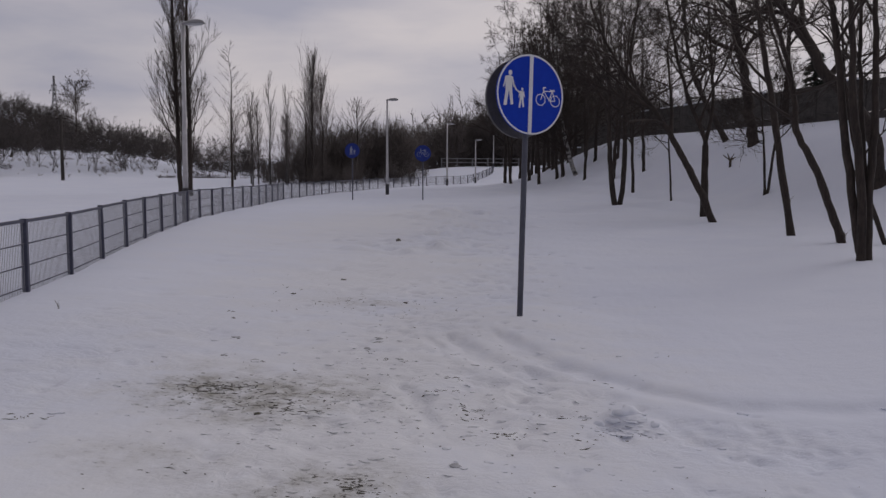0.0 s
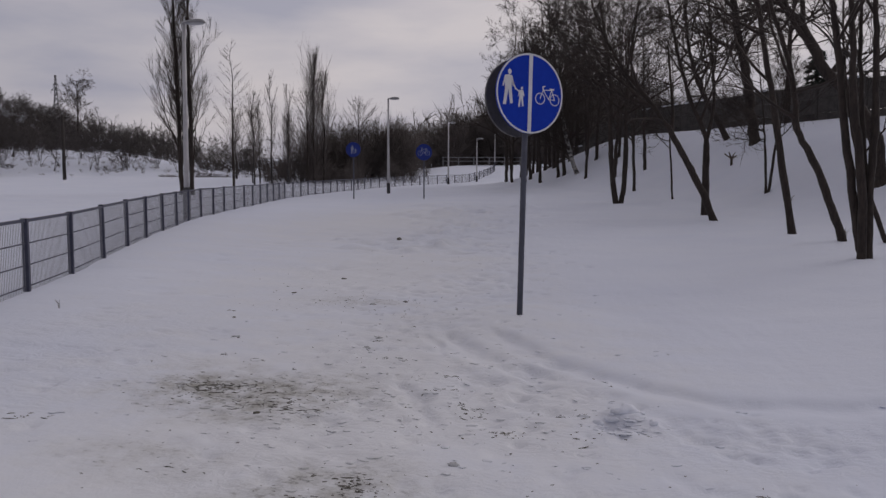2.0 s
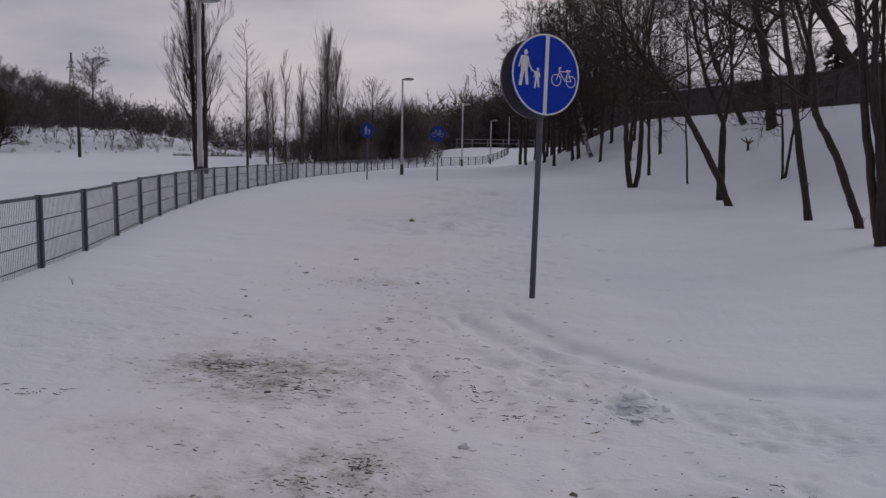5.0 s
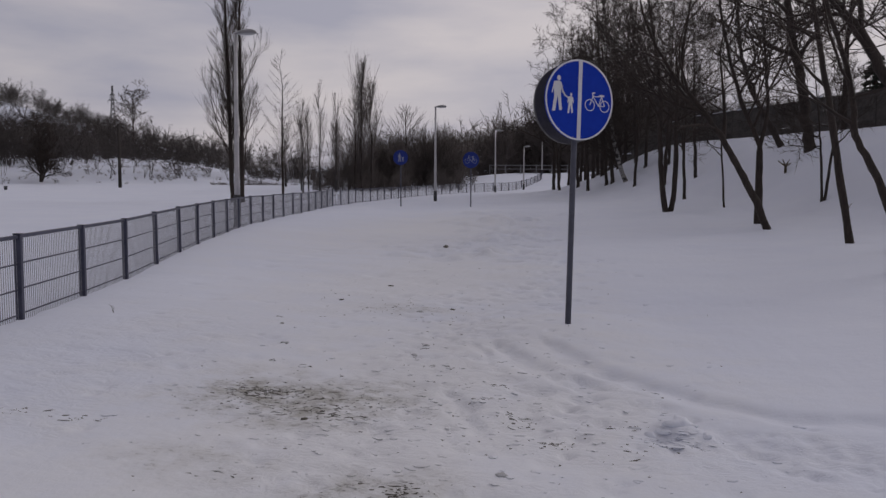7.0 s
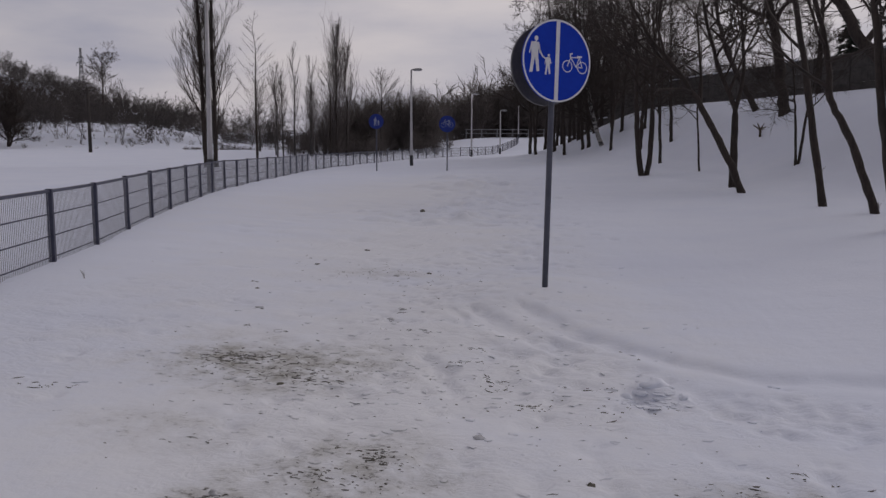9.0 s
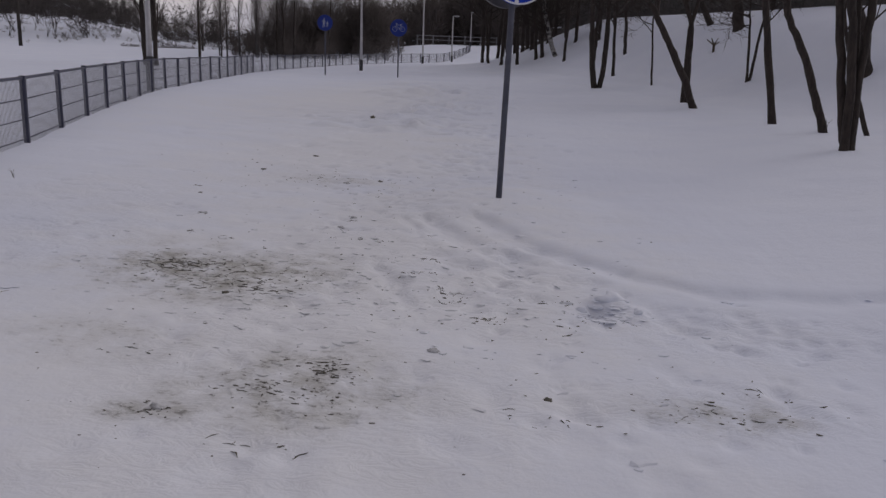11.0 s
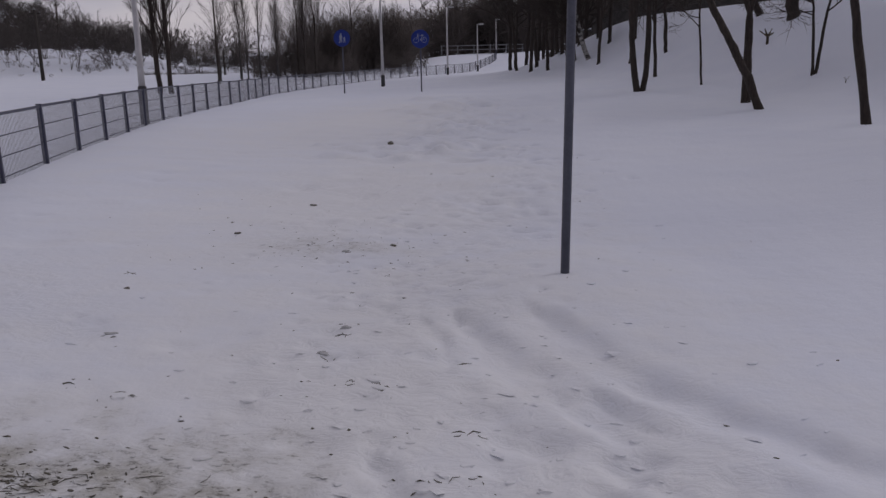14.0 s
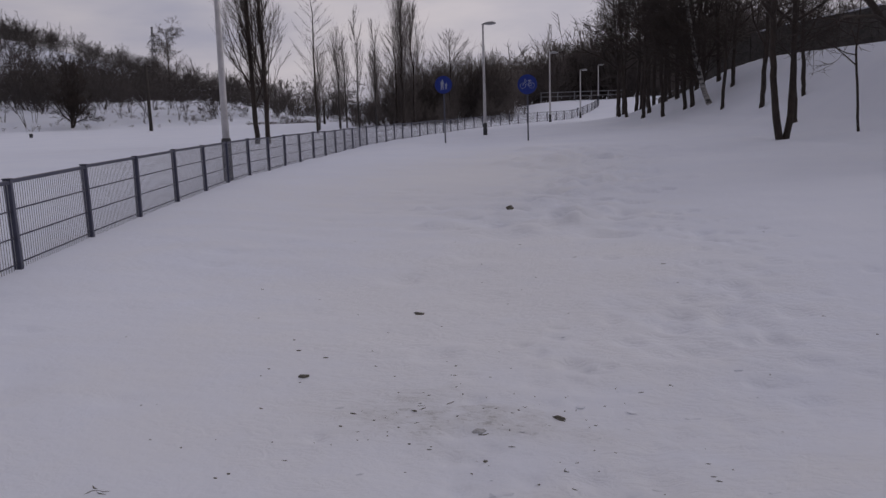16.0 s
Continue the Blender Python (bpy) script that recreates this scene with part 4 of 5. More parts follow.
for k, (x, y, tall, lean) in enumerate(((1.16, 48.2, 9.5, -0.5), (0.1, 48.7, 8, -0.3), (-1.9, 54.7, 8.5, -0.6), (3.9, 41.0, 9, 0.3))):
    MODELS.append(build_tree(ALDER, x, y, [(0.13, [(0, 0, 0), (lean * 0.2, 1.4, 0), (lean * 0.45, 3.0, 0), (lean * 0.6, tall * 0.6, 0.2), (lean, tall, 0.4)])], dict(FAR, start=0.43), 30 + k, BARK, TWIG, G_BANK))
MORE = ((1.5, 48.0, 1.0, 40), (-0.9, 50.6, 0.9, 200), (-1.4, 57.5, 1.0, 130), (-2.6, 60.0, 1.1, 300), (0.9, 53.0, 1.1, 80), (2.9, 50.5, 1.05, 10), (-0.4, 62.0, 1.1, 250), (5.2, 39.5, 0.75, 170), (4.4, 45.0, 0.7, 110), (4.4, 36.0, 0.65, 320), (2.0, 60.0, 1.2, 90), (10.9, 37.0, 1.1, 250), (-0.6, 52.5, 0.95, 15), (0.3, 55.5, 1.05, 100), (-1.2, 60.5, 1.0, 210), (1.9, 52.2, 1.1, 300), (-2.4, 57.0, 0.85, 70), (2.6, 44.0, 0.7, 160), (3.3, 47.5, 0.85, 240), (-2.4, 63.0, 1.0, 330), (0.6, 58.5, 1.1, 30), (-0.8, 65.5, 1.1, 120), (1.4, 63.0, 1.15, 200), (2.4, 56.0, 1.15, 280))
for k, (x, y, s, turn) in enumerate(MORE):
    copy_thing(MODELS[k % 4], pose(x, y, ground_at(x, y), 0, 0, turn) @ Matrix.Scale(s * 1.12, 4))

# a dark fir behind the wall
def build_fir(x, y, tall, seed):
    rng = random.Random(seed)
    z = float(height(x, y))
    fir = thing("fir_tree", "dark green fir behind the concrete wall", "tree", Matrix.Translation((x, y, z)))
    wood, leaf = Wood(), Wood()
    wood.stem([(0, 0, -0.3), (0, 0, tall * 0.5), (0, 0, tall)], [0.2, 0.12, 0.02], 8)
    for k in range(120):
        f = 0.12 + 0.86 * k / 120
        ln = (1 - f) * tall * 0.34 * rng.uniform(0.7, 1.15) + 0.15
        a = rng.uniform(0, math.tau)
        d = (math.cos(a), math.sin(a))
        pts = [(d[0] * ln * q, d[1] * ln * q, tall * f - ln * 0.35 * q * q) for q in (0, 0.5, 1)]
        wood.stem(pts, [0.03, 0.02, 0.008], 3)
        for j in range(26):
            q = rng.uniform(0.12, 1)
            p = (d[0] * ln * q, d[1] * ln * q, tall * f - ln * 0.35 * q * q)
            e = unit((d[0] + rng.gauss(0, 0.8), d[1] + rng.gauss(0, 0.8), rng.gauss(-0.3, 0.25)))
            s = rng.uniform(0.16, 0.34)
            leaf.stem([p, (p[0] + e[0] * s, p[1] + e[1] * s, p[2] + e[2] * s)], [0.035, 0.008], 3)
    for nm, w, mat in (("trunk", wood, BARK), ("crown", leaf, NEEDLE)):
        ob = new(nm, mesh_from(nm, w.verts, w.faces, mat))
        ob.parent = fir


build_fir(15.0, 47.0, 4.4, 3)

# poplars, birch and other single trees beyond the fence
G_POP = "trees beyond the fence"
build_tree("tall bare twin-stemmed poplar beyond the fence", -21.05, 45.9, [
    (0.175, [(-0.13, 0, 0), (-0.2, 3.5, 0), (-0.28, 7.5, 0), (-0.42, 12, 0), (-0.5, 18, 0)]),
    (0.165, [(0.45, 0, 0.1), (0.48, 3.5, 0.1), (0.5, 7.5, 0), (0.53, 12, 0), (0.6, 17.5, 0)])], dict(SLIM, thin=0.006, limbs=34, shoots=(5, 5, 4), start=0.16, reach=0.21, angle=(16, 38)), 41, BARK, TWIG, G_POP)


def build_plume(label, x, y, tall, half, seed, bark, twig, tilt=(10, 22), count=150, thin=0.011, bottom=0.1, fill=9, full=0.35, r=0.14):
    """A slender crown: many rising limbs with fine shoots, widest at the given share of its height."""
    rng = random.Random(seed)
    tree = thing("tree", label, "tree", Matrix.Translation((x, y, ground_at(x, y))), G_POP)
    trunk, crown = Wood(), Wood()
    line = [(rng.gauss(0, 0.018) * k, rng.gauss(0, 0.018) * k, tall * k / 8) for k in range(9)]
    trunk.stem([(0, 0, -0.3)] + line, [r * 1.2] + [max(r * (1 - 0.95 * k / 8), 0.01) for k in range(9)], 8)
    for k in range(count):
        f = bottom + (0.97 - bottom) * (k + rng.random()) / count
        p, d, i = along(line, f)
        top = min(1.0, (1 - f) / (1 - full)) if f > full else 0.55 + 0.45 * (f - bottom) / (full - bottom)
        angle = radians(rng.uniform(*tilt))
        ln = half * (0.12 + 0.88 * top ** 0.8) / math.sin(angle) * rng.uniform(0.5, 1.0)
        ln = min(ln, tall * (1.04 - f) * rng.uniform(0.8, 1.15))
        turn = rng.uniform(0, math.tau)
        w = (math.sin(angle) * math.cos(turn), math.sin(angle) * math.sin(turn), math.cos(angle))
        pts = [p]
        for q in range(3):
            w = unit((w[0] * 0.95 + rng.gauss(0, 0.06), w[1] * 0.95 + rng.gauss(0, 0.06), w[2] + 0.03))
            pts.append(tuple(pts[-1][j] + w[j] * ln / 3 for j in range(3)))
        base = max(thin * 1.5, r * 0.2 * (1 - f))
        crown.stem(pts, [base, base * 0.75, thin, thin * 0.6], 3)
        for q in range(fill):
            at, way, i = along(pts, rng.uniform(0.15, 1.0))
            crown.spike(at, bend(way, radians(rng.uniform(10, 32)), rng), ln * rng.uniform(0.16, 0.42), thin * 0.8)
    for nm, wood, mat in (("trunk", trunk, bark), ("crown", crown, twig)):
        new(nm, mesh_from(nm, wood.verts, wood.faces, mat)).parent = tree
    return tree


build_plume("slender bare birch with fine rising side twigs", -25.2, 63.6, 12.0, 2.6, 42, BARK, TWIG, (40, 66), 56, 0.0085, 0.16, 10, 0.3, 0.11)
SLIM_LABEL = "slim bare poplar at the meadow edge"
for x, y, tall, half, seed in ((-26.1, 70.6, 8.2, 1.6, 43), (-26.2, 75.4, 10.6, 1.1, 44), (-24.9, 76.3, 9.6, 0.95, 45), (-28.6, 72.0, 7.0, 1.1, 286), (-27.6, 76.0, 8.2, 0.8, 276), (-25.6, 79.0, 7.4, 1.0, 256), (-24.0, 74.0, 6.4, 1.2, 240), (-29.5, 79.0, 7.6, 0.9, 295)):
    build_plume(SLIM_LABEL, x, y, tall, half, seed, POPLAR, TWIG_PALE, (11, 26), 75, 0.009, 0.06, 7, 0.35, 0.085)
build_plume("broad dark bare poplar above the thicket", -22.9, 78.5, 12.6, 1.5, 46, BARK, TWIG_PALE, (8, 19), 150, 0.013, 0.06, 9, 0.4, 0.15)
build_plume("broad dark bare poplar above the thicket", -22.1, 79.2, 10.6, 1.5, 51, BARK, TWIG_PALE, (9, 21), 100, 0.013, 0.06, 9, 0.4, 0.12)
build_plume("spreading bare tree at the meadow edge", -24.2, 80.5, 9.4, 2.6, 47, BARK, TWIG_PALE, (26, 52), 80, 0.012, 0.15, 11, 0.45, 0.13)
build_plume("spreading bare tree above the thicket", -19.9, 84.5, 8.8, 2.8, 48, BARK, TWIG_PALE, (28, 55), 85, 0.012, 0.15, 11, 0.5, 0.13)
build_tree("round bare tree at the meadow edge", -66.0, 87.0, [(0.2, [(0, 0, 0), (0.1, 2, 0), (0, 7.5, 0)]), (0.15, [(0.2, 0, 0), (1.0, 2, 0), (1.6, 6.5, 0)])], dict(BUSHY, thin=0.012, start=0.24), 49, BARK, TWIG, G_POP)
build_tree("tall bare tree on the far bank", -81.0, 131.0, [(0.2, [(0, 0, 0), (0.1, 5, 0), (0.2, 12.0, 0)])], dict(OPEN, thin=0.016, limbs=22), 50, BARK, TWIG_PALE, G_POP)


# ---- thickets and far woods: too many to count ----
def bush_model(seed, style, stems, tall, sides_thin):
    rng = random.Random(seed)
    wood = Wood()
    for k in range(stems):
        a = rng.uniform(0, math.tau)
        d = unit((math.cos(a) * 0.34, math.sin(a) * 0.34, 1))
        limb(wood, rng, (math.cos(a) * 0.25, math.sin(a) * 0.25, -0.2), d, tall * rng.uniform(0.65, 1.0), 0.04, 0, dict(style, thin=sides_thin))
    tris = []
    for f in wood.faces:
        tris += [f] if len(f) == 3 else [(f[0], f[1], f[2]), (f[0], f[2], f[3])]
    return np.array(wood.verts), np.array(tris)


def scatter(name, label, models, spots, mat, category):
    """One mesh of many copies: spots of (x, y, scale, height scale)."""
    rng = np.random.RandomState(len(spots))
    vs, fs, base = [], [], 0
    for k, (x, y, s, h) in enumerate(spots):
        v, f = models[k % len(models)]
        a = rng.uniform(0, math.tau)
        c, q = math.cos(a) * s, math.sin(a) * s
        z = float(height(x, y))
        vs.append(np.stack([v[:, 0] * c - v[:, 1] * q + x, v[:, 0] * q + v[:, 1] * c + y, v[:, 2] * s * h + z], -1))
        fs.append(f + base)
        base += len(v)
    verts, faces = np.concatenate(vs), np.concatenate(fs)
    me = bpy.data.meshes.new(name)
    me.vertices.add(len(verts))
    me.vertices.foreach_set("co", verts.ravel())
    me.loops.add(faces.size)
    me.loops.foreach_set("vertex_index", faces.ravel())
    me.polygons.add(len(faces))
    me.polygons.foreach_set("loop_start", np.arange(0, faces.size, 3))
    me.materials.append(mat)
    me.update(calc_edges=True)
    return tagged(new(name, me), label, category, kind="stuff")


THORN = dict(rise=0.06, crook=0.18, depth=2, knots=(5, 4), shoots=(7, 8), bare=0.1, spread=(22, 58), twig=1.15)
WISP = dict(THORN, depth=3, knots=(4, 3, 2), shoots=(4, 4, 4), twig=1.1)
DENSE = [bush_model(60 + k, THORN, 6, 4.0, 0.014) for k in range(4)]
WIDE = [bush_model(70 + k, dict(THORN, crook=0.12, knots=(4, 3), shoots=(5, 7), twig=1.0), 6, 5.0, 0.021) for k in range(5)]
rs = np.random.RandomState(17)


def spots_in(count, fx, fy, lo, hi, h=1.0):
    out = []
    for k in range(count):
        x, y = fx(), fy()
        out.append((x, y, rs.uniform(lo, hi), h * rs.uniform(0.8, 1.2)))
    return out


# brush behind the fence, from the single poplars to the far end of the path
brush = []
for k in range(260):
    u = rs.uniform(0, 1)
    x = -27 + u * 22
    y = 84 + u * 22 + rs.uniform(0, 1) ** 1.5 * 22
    brush.append((x, y, rs.uniform(0.95, 1.3), rs.uniform(1.0, 1.4)))
brush = [b for b in brush if not (b[0] > -17 and b[1] < 124)]
scatter("thicket", "dense brown leafless thicket behind the fence", DENSE, brush, THICKET, "bushes")
low = [(rs.uniform(-30, -13), rs.uniform(77, 90), rs.uniform(0.35, 0.6), rs.uniform(0.8, 1.1)) for k in range(45)]
low += [(rs.uniform(-30, -20), rs.uniform(80, 94), rs.uniform(0.5, 0.85), rs.uniform(0.8, 1.1)) for k in range(22)]
scatter("thicket", "low brown leafless brush at the edge of the snow", DENSE, low, THICKET, "bushes")
# the dark tangle on the bank under the alders
tangle = []
for k in range(70):
    s = rs.uniform(14, 40)
    d = rs.uniform(-5, -0.6)
    x, y = WALL_A[0] - 0.338 * s - 0.941 * d, WALL_A[1] + 0.941 * s - 0.338 * d
    tangle.append((x, y, rs.uniform(0.7, 1.1), rs.uniform(0.5, 0.8) if x > 3.5 else rs.uniform(0.7, 1.05)))
scatter("thicket", "dark leafless tangle along the wall on the bank", DENSE, tangle, THICKET, "bushes")
end = [(rs.uniform(-20, 14), rs.uniform(122, 150), rs.uniform(1.15, 1.7), rs.uniform(1.0, 1.3)) for k in range(190)]
scatter("thicket", "dark leafless wood closing the end of the path", WIDE, end, THICKET, "bushes")
# far bank beyond the meadow
bank = []
for k in range(270):
    deg = rs.uniform(-50, -11)
    a = radians(deg)
    r = 126 + rs.uniform(0, 1) ** 1.3 * 50
    size = np.interp(deg, (-38, -34, -31, -25, -19, -12), (1.1, 0.9, 0.58, 0.5, 0.42, 0.75))
    bank.append((1 + math.sin(a) * r, math.cos(a) * r, size * rs.uniform(0.75, 1.2), rs.uniform(0.75, 1.1)))
TALL = [bush_model(90 + k, dict(WISP, bare=0.42), 3, 6.0, 0.022) for k in range(3)]
front = []
for k in range(70):
    a = radians(rs.uniform(-46, -20))
    r = rs.uniform(112, 126)
    front.append((1 + math.sin(a) * r, math.cos(a) * r, rs.uniform(0.6, 1.0), rs.uniform(0.8, 1.1)))
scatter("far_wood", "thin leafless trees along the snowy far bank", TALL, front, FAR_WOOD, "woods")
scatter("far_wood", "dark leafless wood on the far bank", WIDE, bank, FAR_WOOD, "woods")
MINI = [bush_model(80 + k, dict(WISP, depth=2, shoots=(4, 3)), 4, 4.0, 0.03) for k in range(3)]
scrub = []
for k in range(110):
    a = radians(rs.uniform(-46, -18))
    r = rs.uniform(105, 130)
    scrub.append((1 + math.sin(a) * r, math.cos(a) * r, rs.uniform(0.1, 0.3) * rs.uniform(0.6, 1.2), rs.uniform(0.4, 1.0)))
# low scrub that stands in for the dark edge of a ditch
scrub += [(rs.uniform(-46, -28), rs.uniform(96, 104), rs.uniform(0.1, 0.18), rs.uniform(0.4, 0.7)) for k in range(40)]
for k in range(26):
    a, r = radians(rs.uniform(-45, -20)), rs.uniform(112, 125)
    for j in range(5):
        scrub.append((1 + math.sin(a) * r + rs.normal(0, 1.2), math.cos(a) * r + rs.normal(0, 1.2), rs.uniform(0.16, 0.4), rs.uniform(0.35, 0.7)))
# dense flat scrub, added in place of a dark strip at the bank's foot
for k in range(110):
    a, r = radians(rs.uniform(-27.2, -22.0)), rs.uniform(106, 110)
    scrub.append((1 + math.sin(a) * r, math.cos(a) * r, rs.uniform(0.14, 0.2), rs.uniform(0.3, 0.5)))
scatter("scrub", "low brown scrub on the rough snowy bank and in a dark strip at its foot", MINI, scrub, THICKET, "bushes")
hill = []
for k in range(310):
    x, y = rs.uniform(-200, -88), rs.uniform(150, 235)
    hill.append((x, y, rs.uniform(1.1, 1.45), rs.uniform(0.8, 1.1)))
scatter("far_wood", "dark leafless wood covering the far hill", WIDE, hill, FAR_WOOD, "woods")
dist = []
for k in range(130):
    deg = rs.uniform(-34, 20)
    a = radians(deg)
    r = rs.uniform(170, 300)
    size = 0.65 if deg < -18 else 1.75
    dist.append((1 + math.sin(a) * r, math.cos(a) * r, size * rs.uniform(0.8, 1.2), rs.uniform(0.7, 1.0)))
scatter("far_wood", "grey leafless wood in the distance", WIDE, dist, THICKET, "woods")


# ---- crumbs and clods on the trodden snow ----
def lump(seed, rough=0.35):
    rng = random.Random(seed)
    bm = bmesh.new()
    bmesh.ops.create_icosphere(bm, subdivisions=1, radius=1.0)
    for v in bm.verts:
        v.co *= 1 + rng.uniform(-rough, rough) * 2.0
    return bm


CRUMBS = []
for k in range(6):
    bm = lump(k)
    bm.verts.index_update()
    CRUMBS.append((np.array([tuple(v.co) for v in bm.verts]), np.array([[v.index for v in f.verts] for f in bm.faces])))
    bm.free()


def crumbs(name, label, spots, mat):
    rng = np.random.RandomState(len(spots) + 3)
    vs, fs, base = [], [], 0
    px, py = np.array([s[0] for s in spots]), np.array([s[1] for s in spots])
    pz = fine_height(px, py)
    for k, (x, y, s, ln) in enumerate(spots):
        v, f = CRUMBS[k % 6]
        a = rng.uniform(-0.5, 0.5)
        c, q = math.cos(a), math.sin(a)
        vx, vy = v[:, 0] * s * ln, v[:, 1] * s
        vs.append(np.stack([vx * c - vy * q + x, vx * q + vy * c + y, v[:, 2] * s * 0.5 + pz[k] + s * 0.12], -1))
        fs.append(f + base)
        base += len(v)
    return tagged(new(name, mesh_from(name, np.concatenate(vs).tolist(), np.concatenate(fs).tolist(), mat, True)), label, "debris", kind="stuff")


def cloud(count, cx, cy, sx, sy, lo, hi):
    return [(rs.normal(cx, sx), rs.normal(cy, sy), lo + (hi - lo) * rs.uniform(0, 1) ** 2, rs.uniform(1.0, 2.6)) for k in range(count)]


dark = cloud(55, -1.35, 5.22, 0.16, 0.14, 0.004, 0.013) + cloud(90, -0.95, 5.08, 0.35, 0.22, 0.003, 0.01) + cloud(60, 0.0, 3.5, 0.2, 0.14, 0.003, 0.01)
dark += cloud(24, 0.05, 3.65, 0.06, 0.05, 0.004, 0.012) + cloud(14, -0.55, 3.07, 0.06, 0.04, 0.004, 0.01) + cloud(30, 0.7, 4.7, 0.4, 0.3, 0.004, 0.012) + cloud(14, 0.47, 5.05, 0.08, 0.06, 0.006, 0.013)
dark += cloud(14, 0.74, 4.55, 0.07, 0.07, 0.006, 0.014) + cloud(12, 1.1, 5.05, 0.12, 0.03, 0.005, 0.012) + cloud(14, 1.4, 4.72, 0.12, 0.05, 0.005, 0.012)
dark += cloud(70, -0.5, 6.6, 0.9, 1.2, 0.004, 0.011) + cloud(60, -1.3, 9.2, 0.6, 0.5, 0.004, 0.013) + cloud(60, 0.4, 3.6, 1.2, 0.6, 0.003, 0.009) + cloud(50, -1.5, 11, 1.6, 2.5, 0.005, 0.013)
dark += [(x, y, a, b * 2.2) for x, y, a, b in cloud(34, -1.38, 5.25, 0.15, 0.13, 0.005, 0.012) + cloud(26, -0.95, 5.05, 0.3, 0.15, 0.004, 0.01) + cloud(16, 0.06, 3.62, 0.08, 0.06, 0.005, 0.012) + cloud(24, -0.14, 3.36, 0.14, 0.1, 0.004, 0.01)]
dark = [(x, y, 0.68 * a, min(b, 3.2) * 0.8) for x, y, a, b in dark]
dark += cloud(24, 1.8, 3.5, 0.25, 0.1, 0.003, 0.008)
crumbs("earth_crumbs", "dark frozen earth crumbs scattered on trodden snow", dark, EARTH)
pale = cloud(160, -0.8, 5.0, 0.7, 0.5, 0.006, 0.018) + cloud(160, 0.5, 4.7, 0.8, 0.8, 0.006, 0.022) + cloud(60, 1.45, 4.82, 0.12, 0.08, 0.008, 0.028) + cloud(160, 0.0, 7, 0.9, 1.8, 0.005, 0.018)
crumbs("snow_crumbs", "small snow crumbs on trodden snow", pale, SNOW)


def build_clod(x, y, s, ln, turn, mat, label):
    bm = lump(int(abs(x * 913 + y * 131)), 0.3)
    bmesh.ops.subdivide_edges(bm, edges=bm.edges, cuts=2, smooth=0.6, use_grid_fill=True)
    seed = Vector((x * 7.1, y * 3.7, s * 90))
    for v in bm.verts:
        v.co *= 1 + 0.35 * noise.noise(v.co * 1.6 + seed) + 0.22 * noise.noise(v.co * 4.5 + seed)
        v.co = Vector((v.co.x * s * ln, v.co.y * s, v.co.z * s * 0.62))
    shade_smooth(bm)
    me = bpy.data.meshes.new("clod")
    bm.to_mesh(me)
    bm.free()
    me.materials.append(mat)
    ob = new("clod", me)
    ob.matrix_world = pose(x, y, ground_at(x, y) + s * 0.1, 0, 0, turn)
    tagged(ob, label, "clod", "clods on the path")


for x, y, s, ln, turn, m in ((0.49, 3.94, 0.021, 1.5, -8, 1), (-0.55, 3.08, 0.02, 1.6, 10, 1), (-0.85, 4.66, 0.016, 1.2, 0, 0), (0.14, 6.6, 0.013, 2.2, 25, 0), (-0.58, 7.06, 0.017, 1.5, 5, 1), (-0.6, 6.64, 0.016, 1.6, 15, 1), (-2.22, 9.56, 0.018, 1.5, 0, 0), (-2.29, 16.86, 0.05, 1.3, 0, 0), (-2.0, 11.13, 0.02, 1.6, 0, 0), (-2.22, 7.63, 0.014, 1.2, 0, 0), (-1.08, 9.0, 0.018, 1.6, 0, 1), (-0.74, 9.23, 0.014, 2.6, -30, 0), (1.06, 3.5, 0.012, 1.4, 0, 0), (-1.85, 6.77, 0.013, 2.4, 8, 1)):
    build_clod(x, y, s, ln, turn, EARTH if m == 0 else CLOD, "dark frozen earth clod lying on snow" if m == 0 else "grey dirty snow clod lying on snow")


for x, y, s, ln, turn in ((1.48, 5.03, 0.062, 1.4, 15), (1.38, 4.95, 0.026, 1.4, -30), (1.3, 4.9, 0.028, 1.5, -20), (1.64, 4.93, 0.03, 1.4, 40)):
    build_clod(x, y, s, ln, turn, SNOW, "broken white snow lump kicked up beside the furrow")


def strands(name, label, spots, mat):
    """Short bent blades and sticks lying on the snow: spots of (x, y, length)."""
    rng = random.Random(len(spots))
    wood, lines = Wood(), []
    for x, y, ln in spots:
        a = rng.gauss(0.1, 0.7)
        for q in (-0.5, 0.0, 0.5):
            bow = rng.uniform(-0.3, 0.3) * ln
            lines.append((x + math.cos(a) * q * ln - math.sin(a) * bow, y + math.sin(a) * q * ln + math.cos(a) * bow))
    lines = np.array(lines)
    zs = fine_height(lines[:, 0], lines[:, 1])
    for k in range(0, len(lines), 3):
        pts = [(*lines[k + q], zs[k + q] + rng.uniform(-0.002, 0.005)) for q in range(3)]
        wide = rng.uniform(0.0016, 0.0045)
        wood.stem(pts, [wide * 0.4, wide, wide * 0.3], 4)
    return tagged(new(name, mesh_from(name, wood.verts, wood.faces, mat)), label, "debris", kind="stuff")


def strewn(count, cx, cy, sx, sy, lo, hi):
    return [(rs.normal(cx, sx), rs.normal(cy, sy), 0.25 * lo + 0.75 * hi * rs.uniform(0, 1) ** 2) for k in range(int(1.6 * count))]


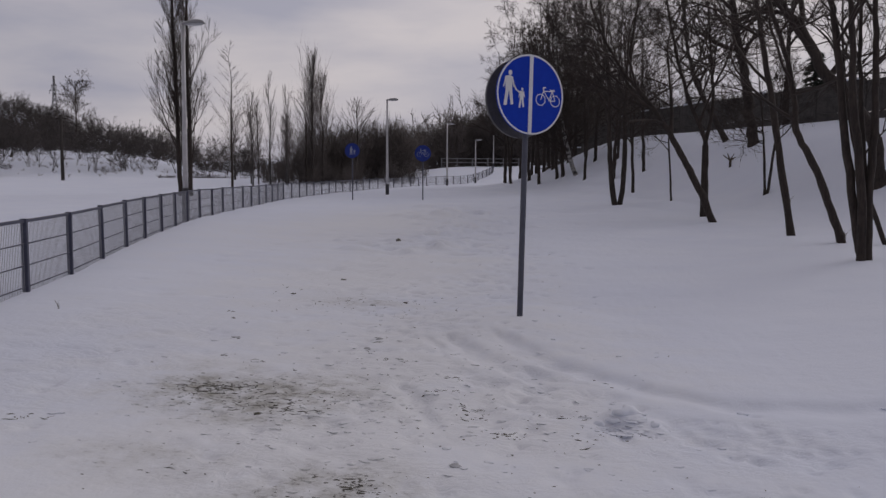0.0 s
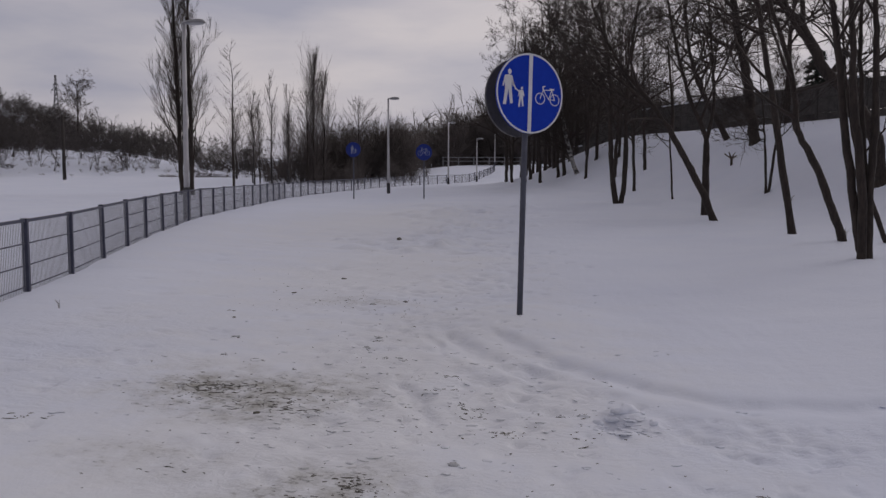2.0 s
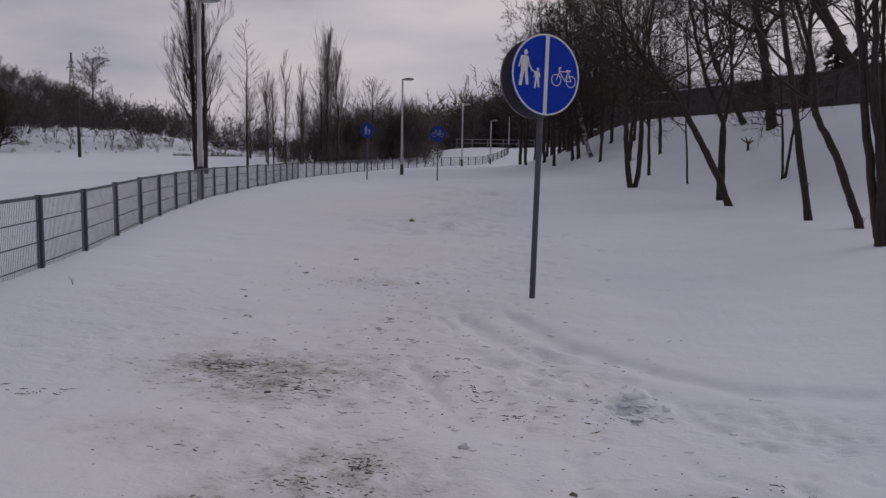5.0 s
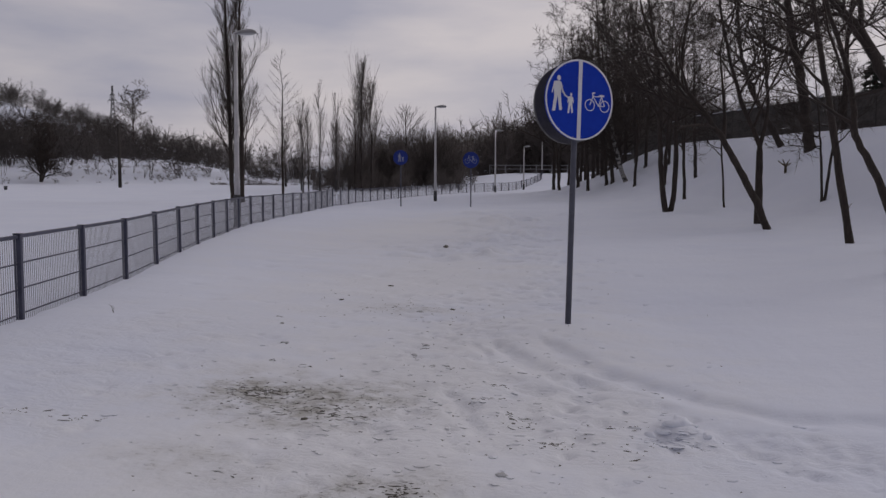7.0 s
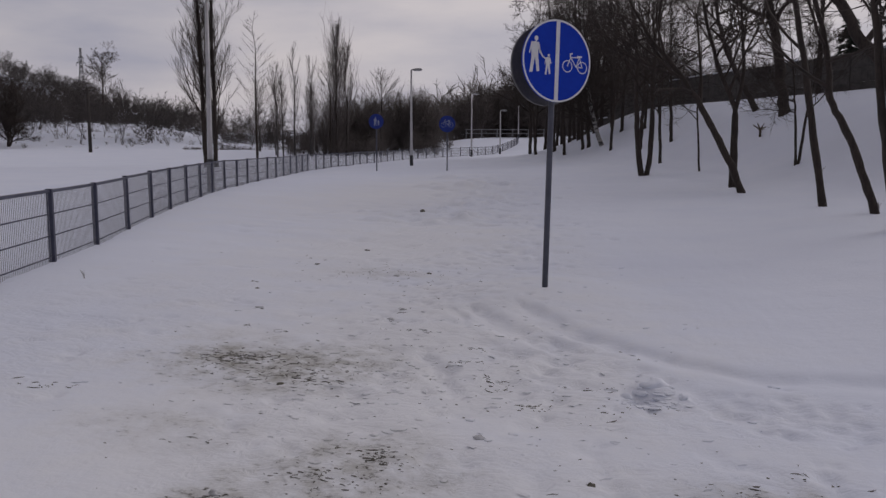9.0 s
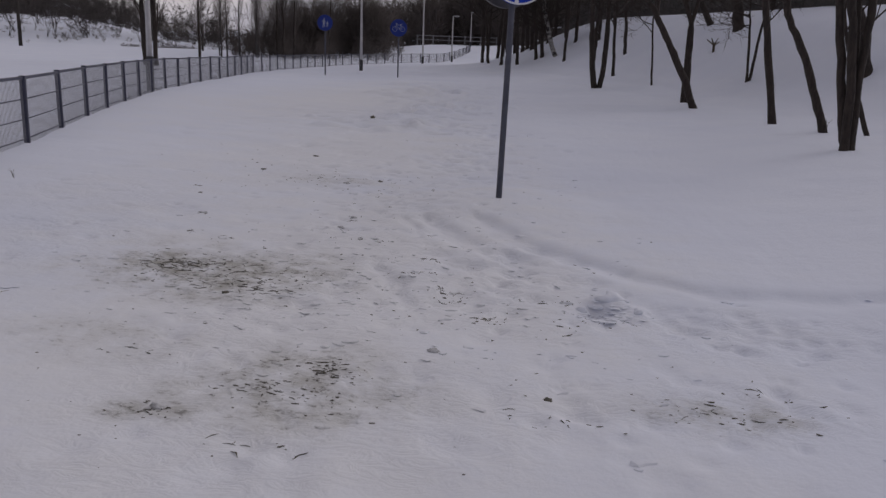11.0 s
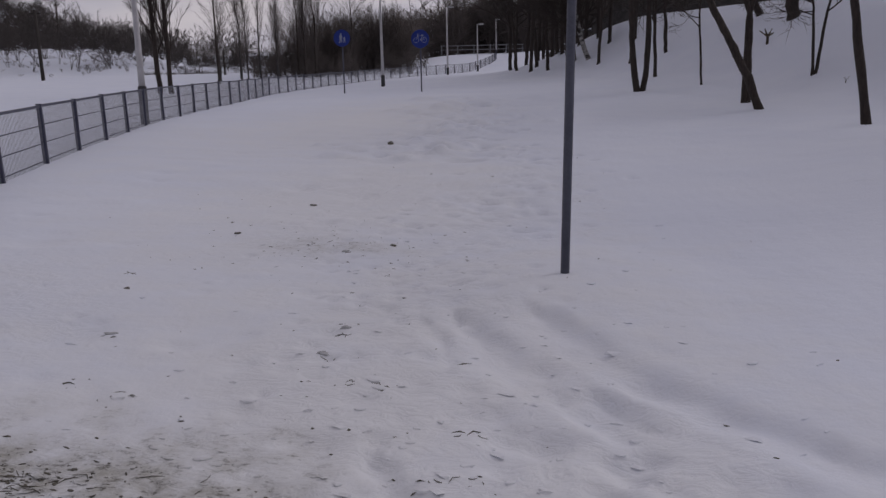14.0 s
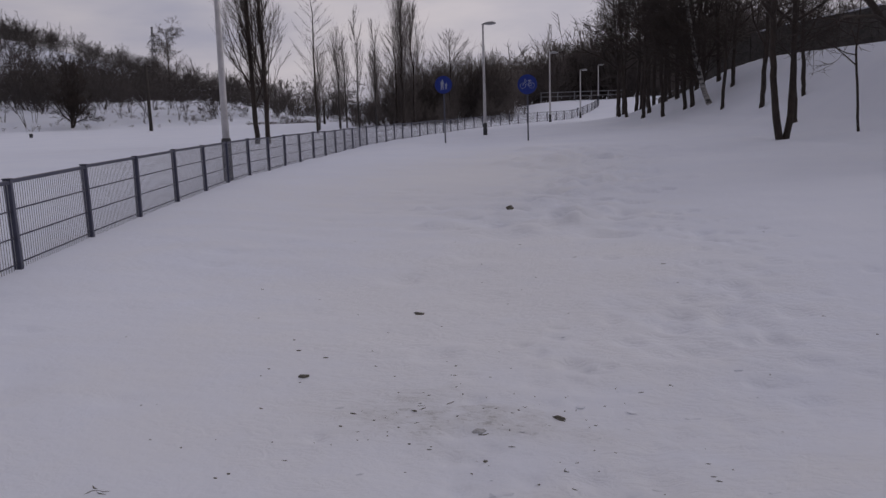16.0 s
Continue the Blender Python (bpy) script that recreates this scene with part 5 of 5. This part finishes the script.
blades = strewn(34, -1.42, 5.26, 0.13, 0.1, 0.03, 0.14) + strewn(40, -1.0, 5.05, 0.28, 0.2, 0.03, 0.12) + strewn(14, -0.65, 4.85, 0.15, 0.12, 0.03, 0.1)
blades += strewn(8, 0.04, 3.6, 0.05, 0.05, 0.03, 0.08) + strewn(14, -0.17, 3.34, 0.12, 0.09, 0.02, 0.07) + strewn(7, 0.1, 3.25, 0.12, 0.1, 0.02, 0.06) + strewn(8, 0.0, 2.86, 0.14, 0.05, 0.03, 0.08)
blades += strewn(7, -0.54, 3.05, 0.04, 0.02, 0.03, 0.07) + strewn(10, 1.82, 3.5, 0.08, 0.04, 0.03, 0.07) + strewn(8, 2.1, 3.75, 0.12, 0.06, 0.03, 0.07) + strewn(7, 1.05, 3.3, 0.14, 0.03, 0.03, 0.09)
for x, y in ((0.41, 5.1), (0.51, 5.12), (0.47, 4.95), (1.07, 4.99), (1.2, 4.98), (0.71, 4.54), (0.78, 4.57), (1.23, 4.47), (0.27, 5.81), (0.14, 5.4), (0.32, 5.42), (1.42, 4.71), (-0.54, 6.97), (-0.57, 6.59), (-0.34, 6.27), (-1.68, 6.09), (-1.66, 6.07), (-1.83, 6.75), (-2.4, 8.02), (-0.18, 6.26)):
    blades += strewn(3, x, y, 0.035, 0.025, 0.03, 0.09)
blades += strewn(10, -2.22, 4.25, 0.12, 0.04, 0.03, 0.1) + strewn(5, -2.6, 4.27, 0.05, 0.03, 0.03, 0.07) + strewn(6, -0.93, 3.66, 0.1, 0.04, 0.03, 0.08) + strewn(6, -1.35, 6.0, 0.05, 0.03, 0.03, 0.08) + strewn(14, -1.2, 9.15, 0.3, 0.2, 0.02, 0.06) + strewn(8, -0.58, 9.2, 0.1, 0.4, 0.02, 0.06)
strands("litter", "dark dead grass blades and twigs on trodden snow", blades, EARTH)


def build_weed(x, y, tall, seed, thick=0.003):
    rng = random.Random(seed)
    bm = bmesh.new()
    for k in range(5):
        a = rng.uniform(0, math.tau)
        tube(bm, [(0, 0, -0.05), (0.02 * math.cos(a), 0.02 * math.sin(a), tall * 0.5), (tall * 0.5 * math.cos(a), tall * 0.5 * math.sin(a), tall * rng.uniform(0.7, 1.0))], [thick, thick * 0.8, thick * 0.4], 4)
    me = bpy.data.meshes.new("weed")
    bm.to_mesh(me)
    bm.free()
    me.materials.append(WEED)
    ob = new("weed", me)
    ob.location = (x, y, ground_at(x, y))
    tagged(ob, "dry brown branching stalks poking through snow", "plant", "dry weeds")


# the second, with thick stalks, stands for a small branched stump
for k, (x, y, tall, thick) in enumerate(((-3.95, 7.35, 0.1, 0.0016), (7.88, 33.3, 0.55, 0.05), (8.2, 26.0, 0.2, 0.005), (6.9, 17.3, 0.2, 0.005))):
    build_weed(x, y, tall, k, thick)
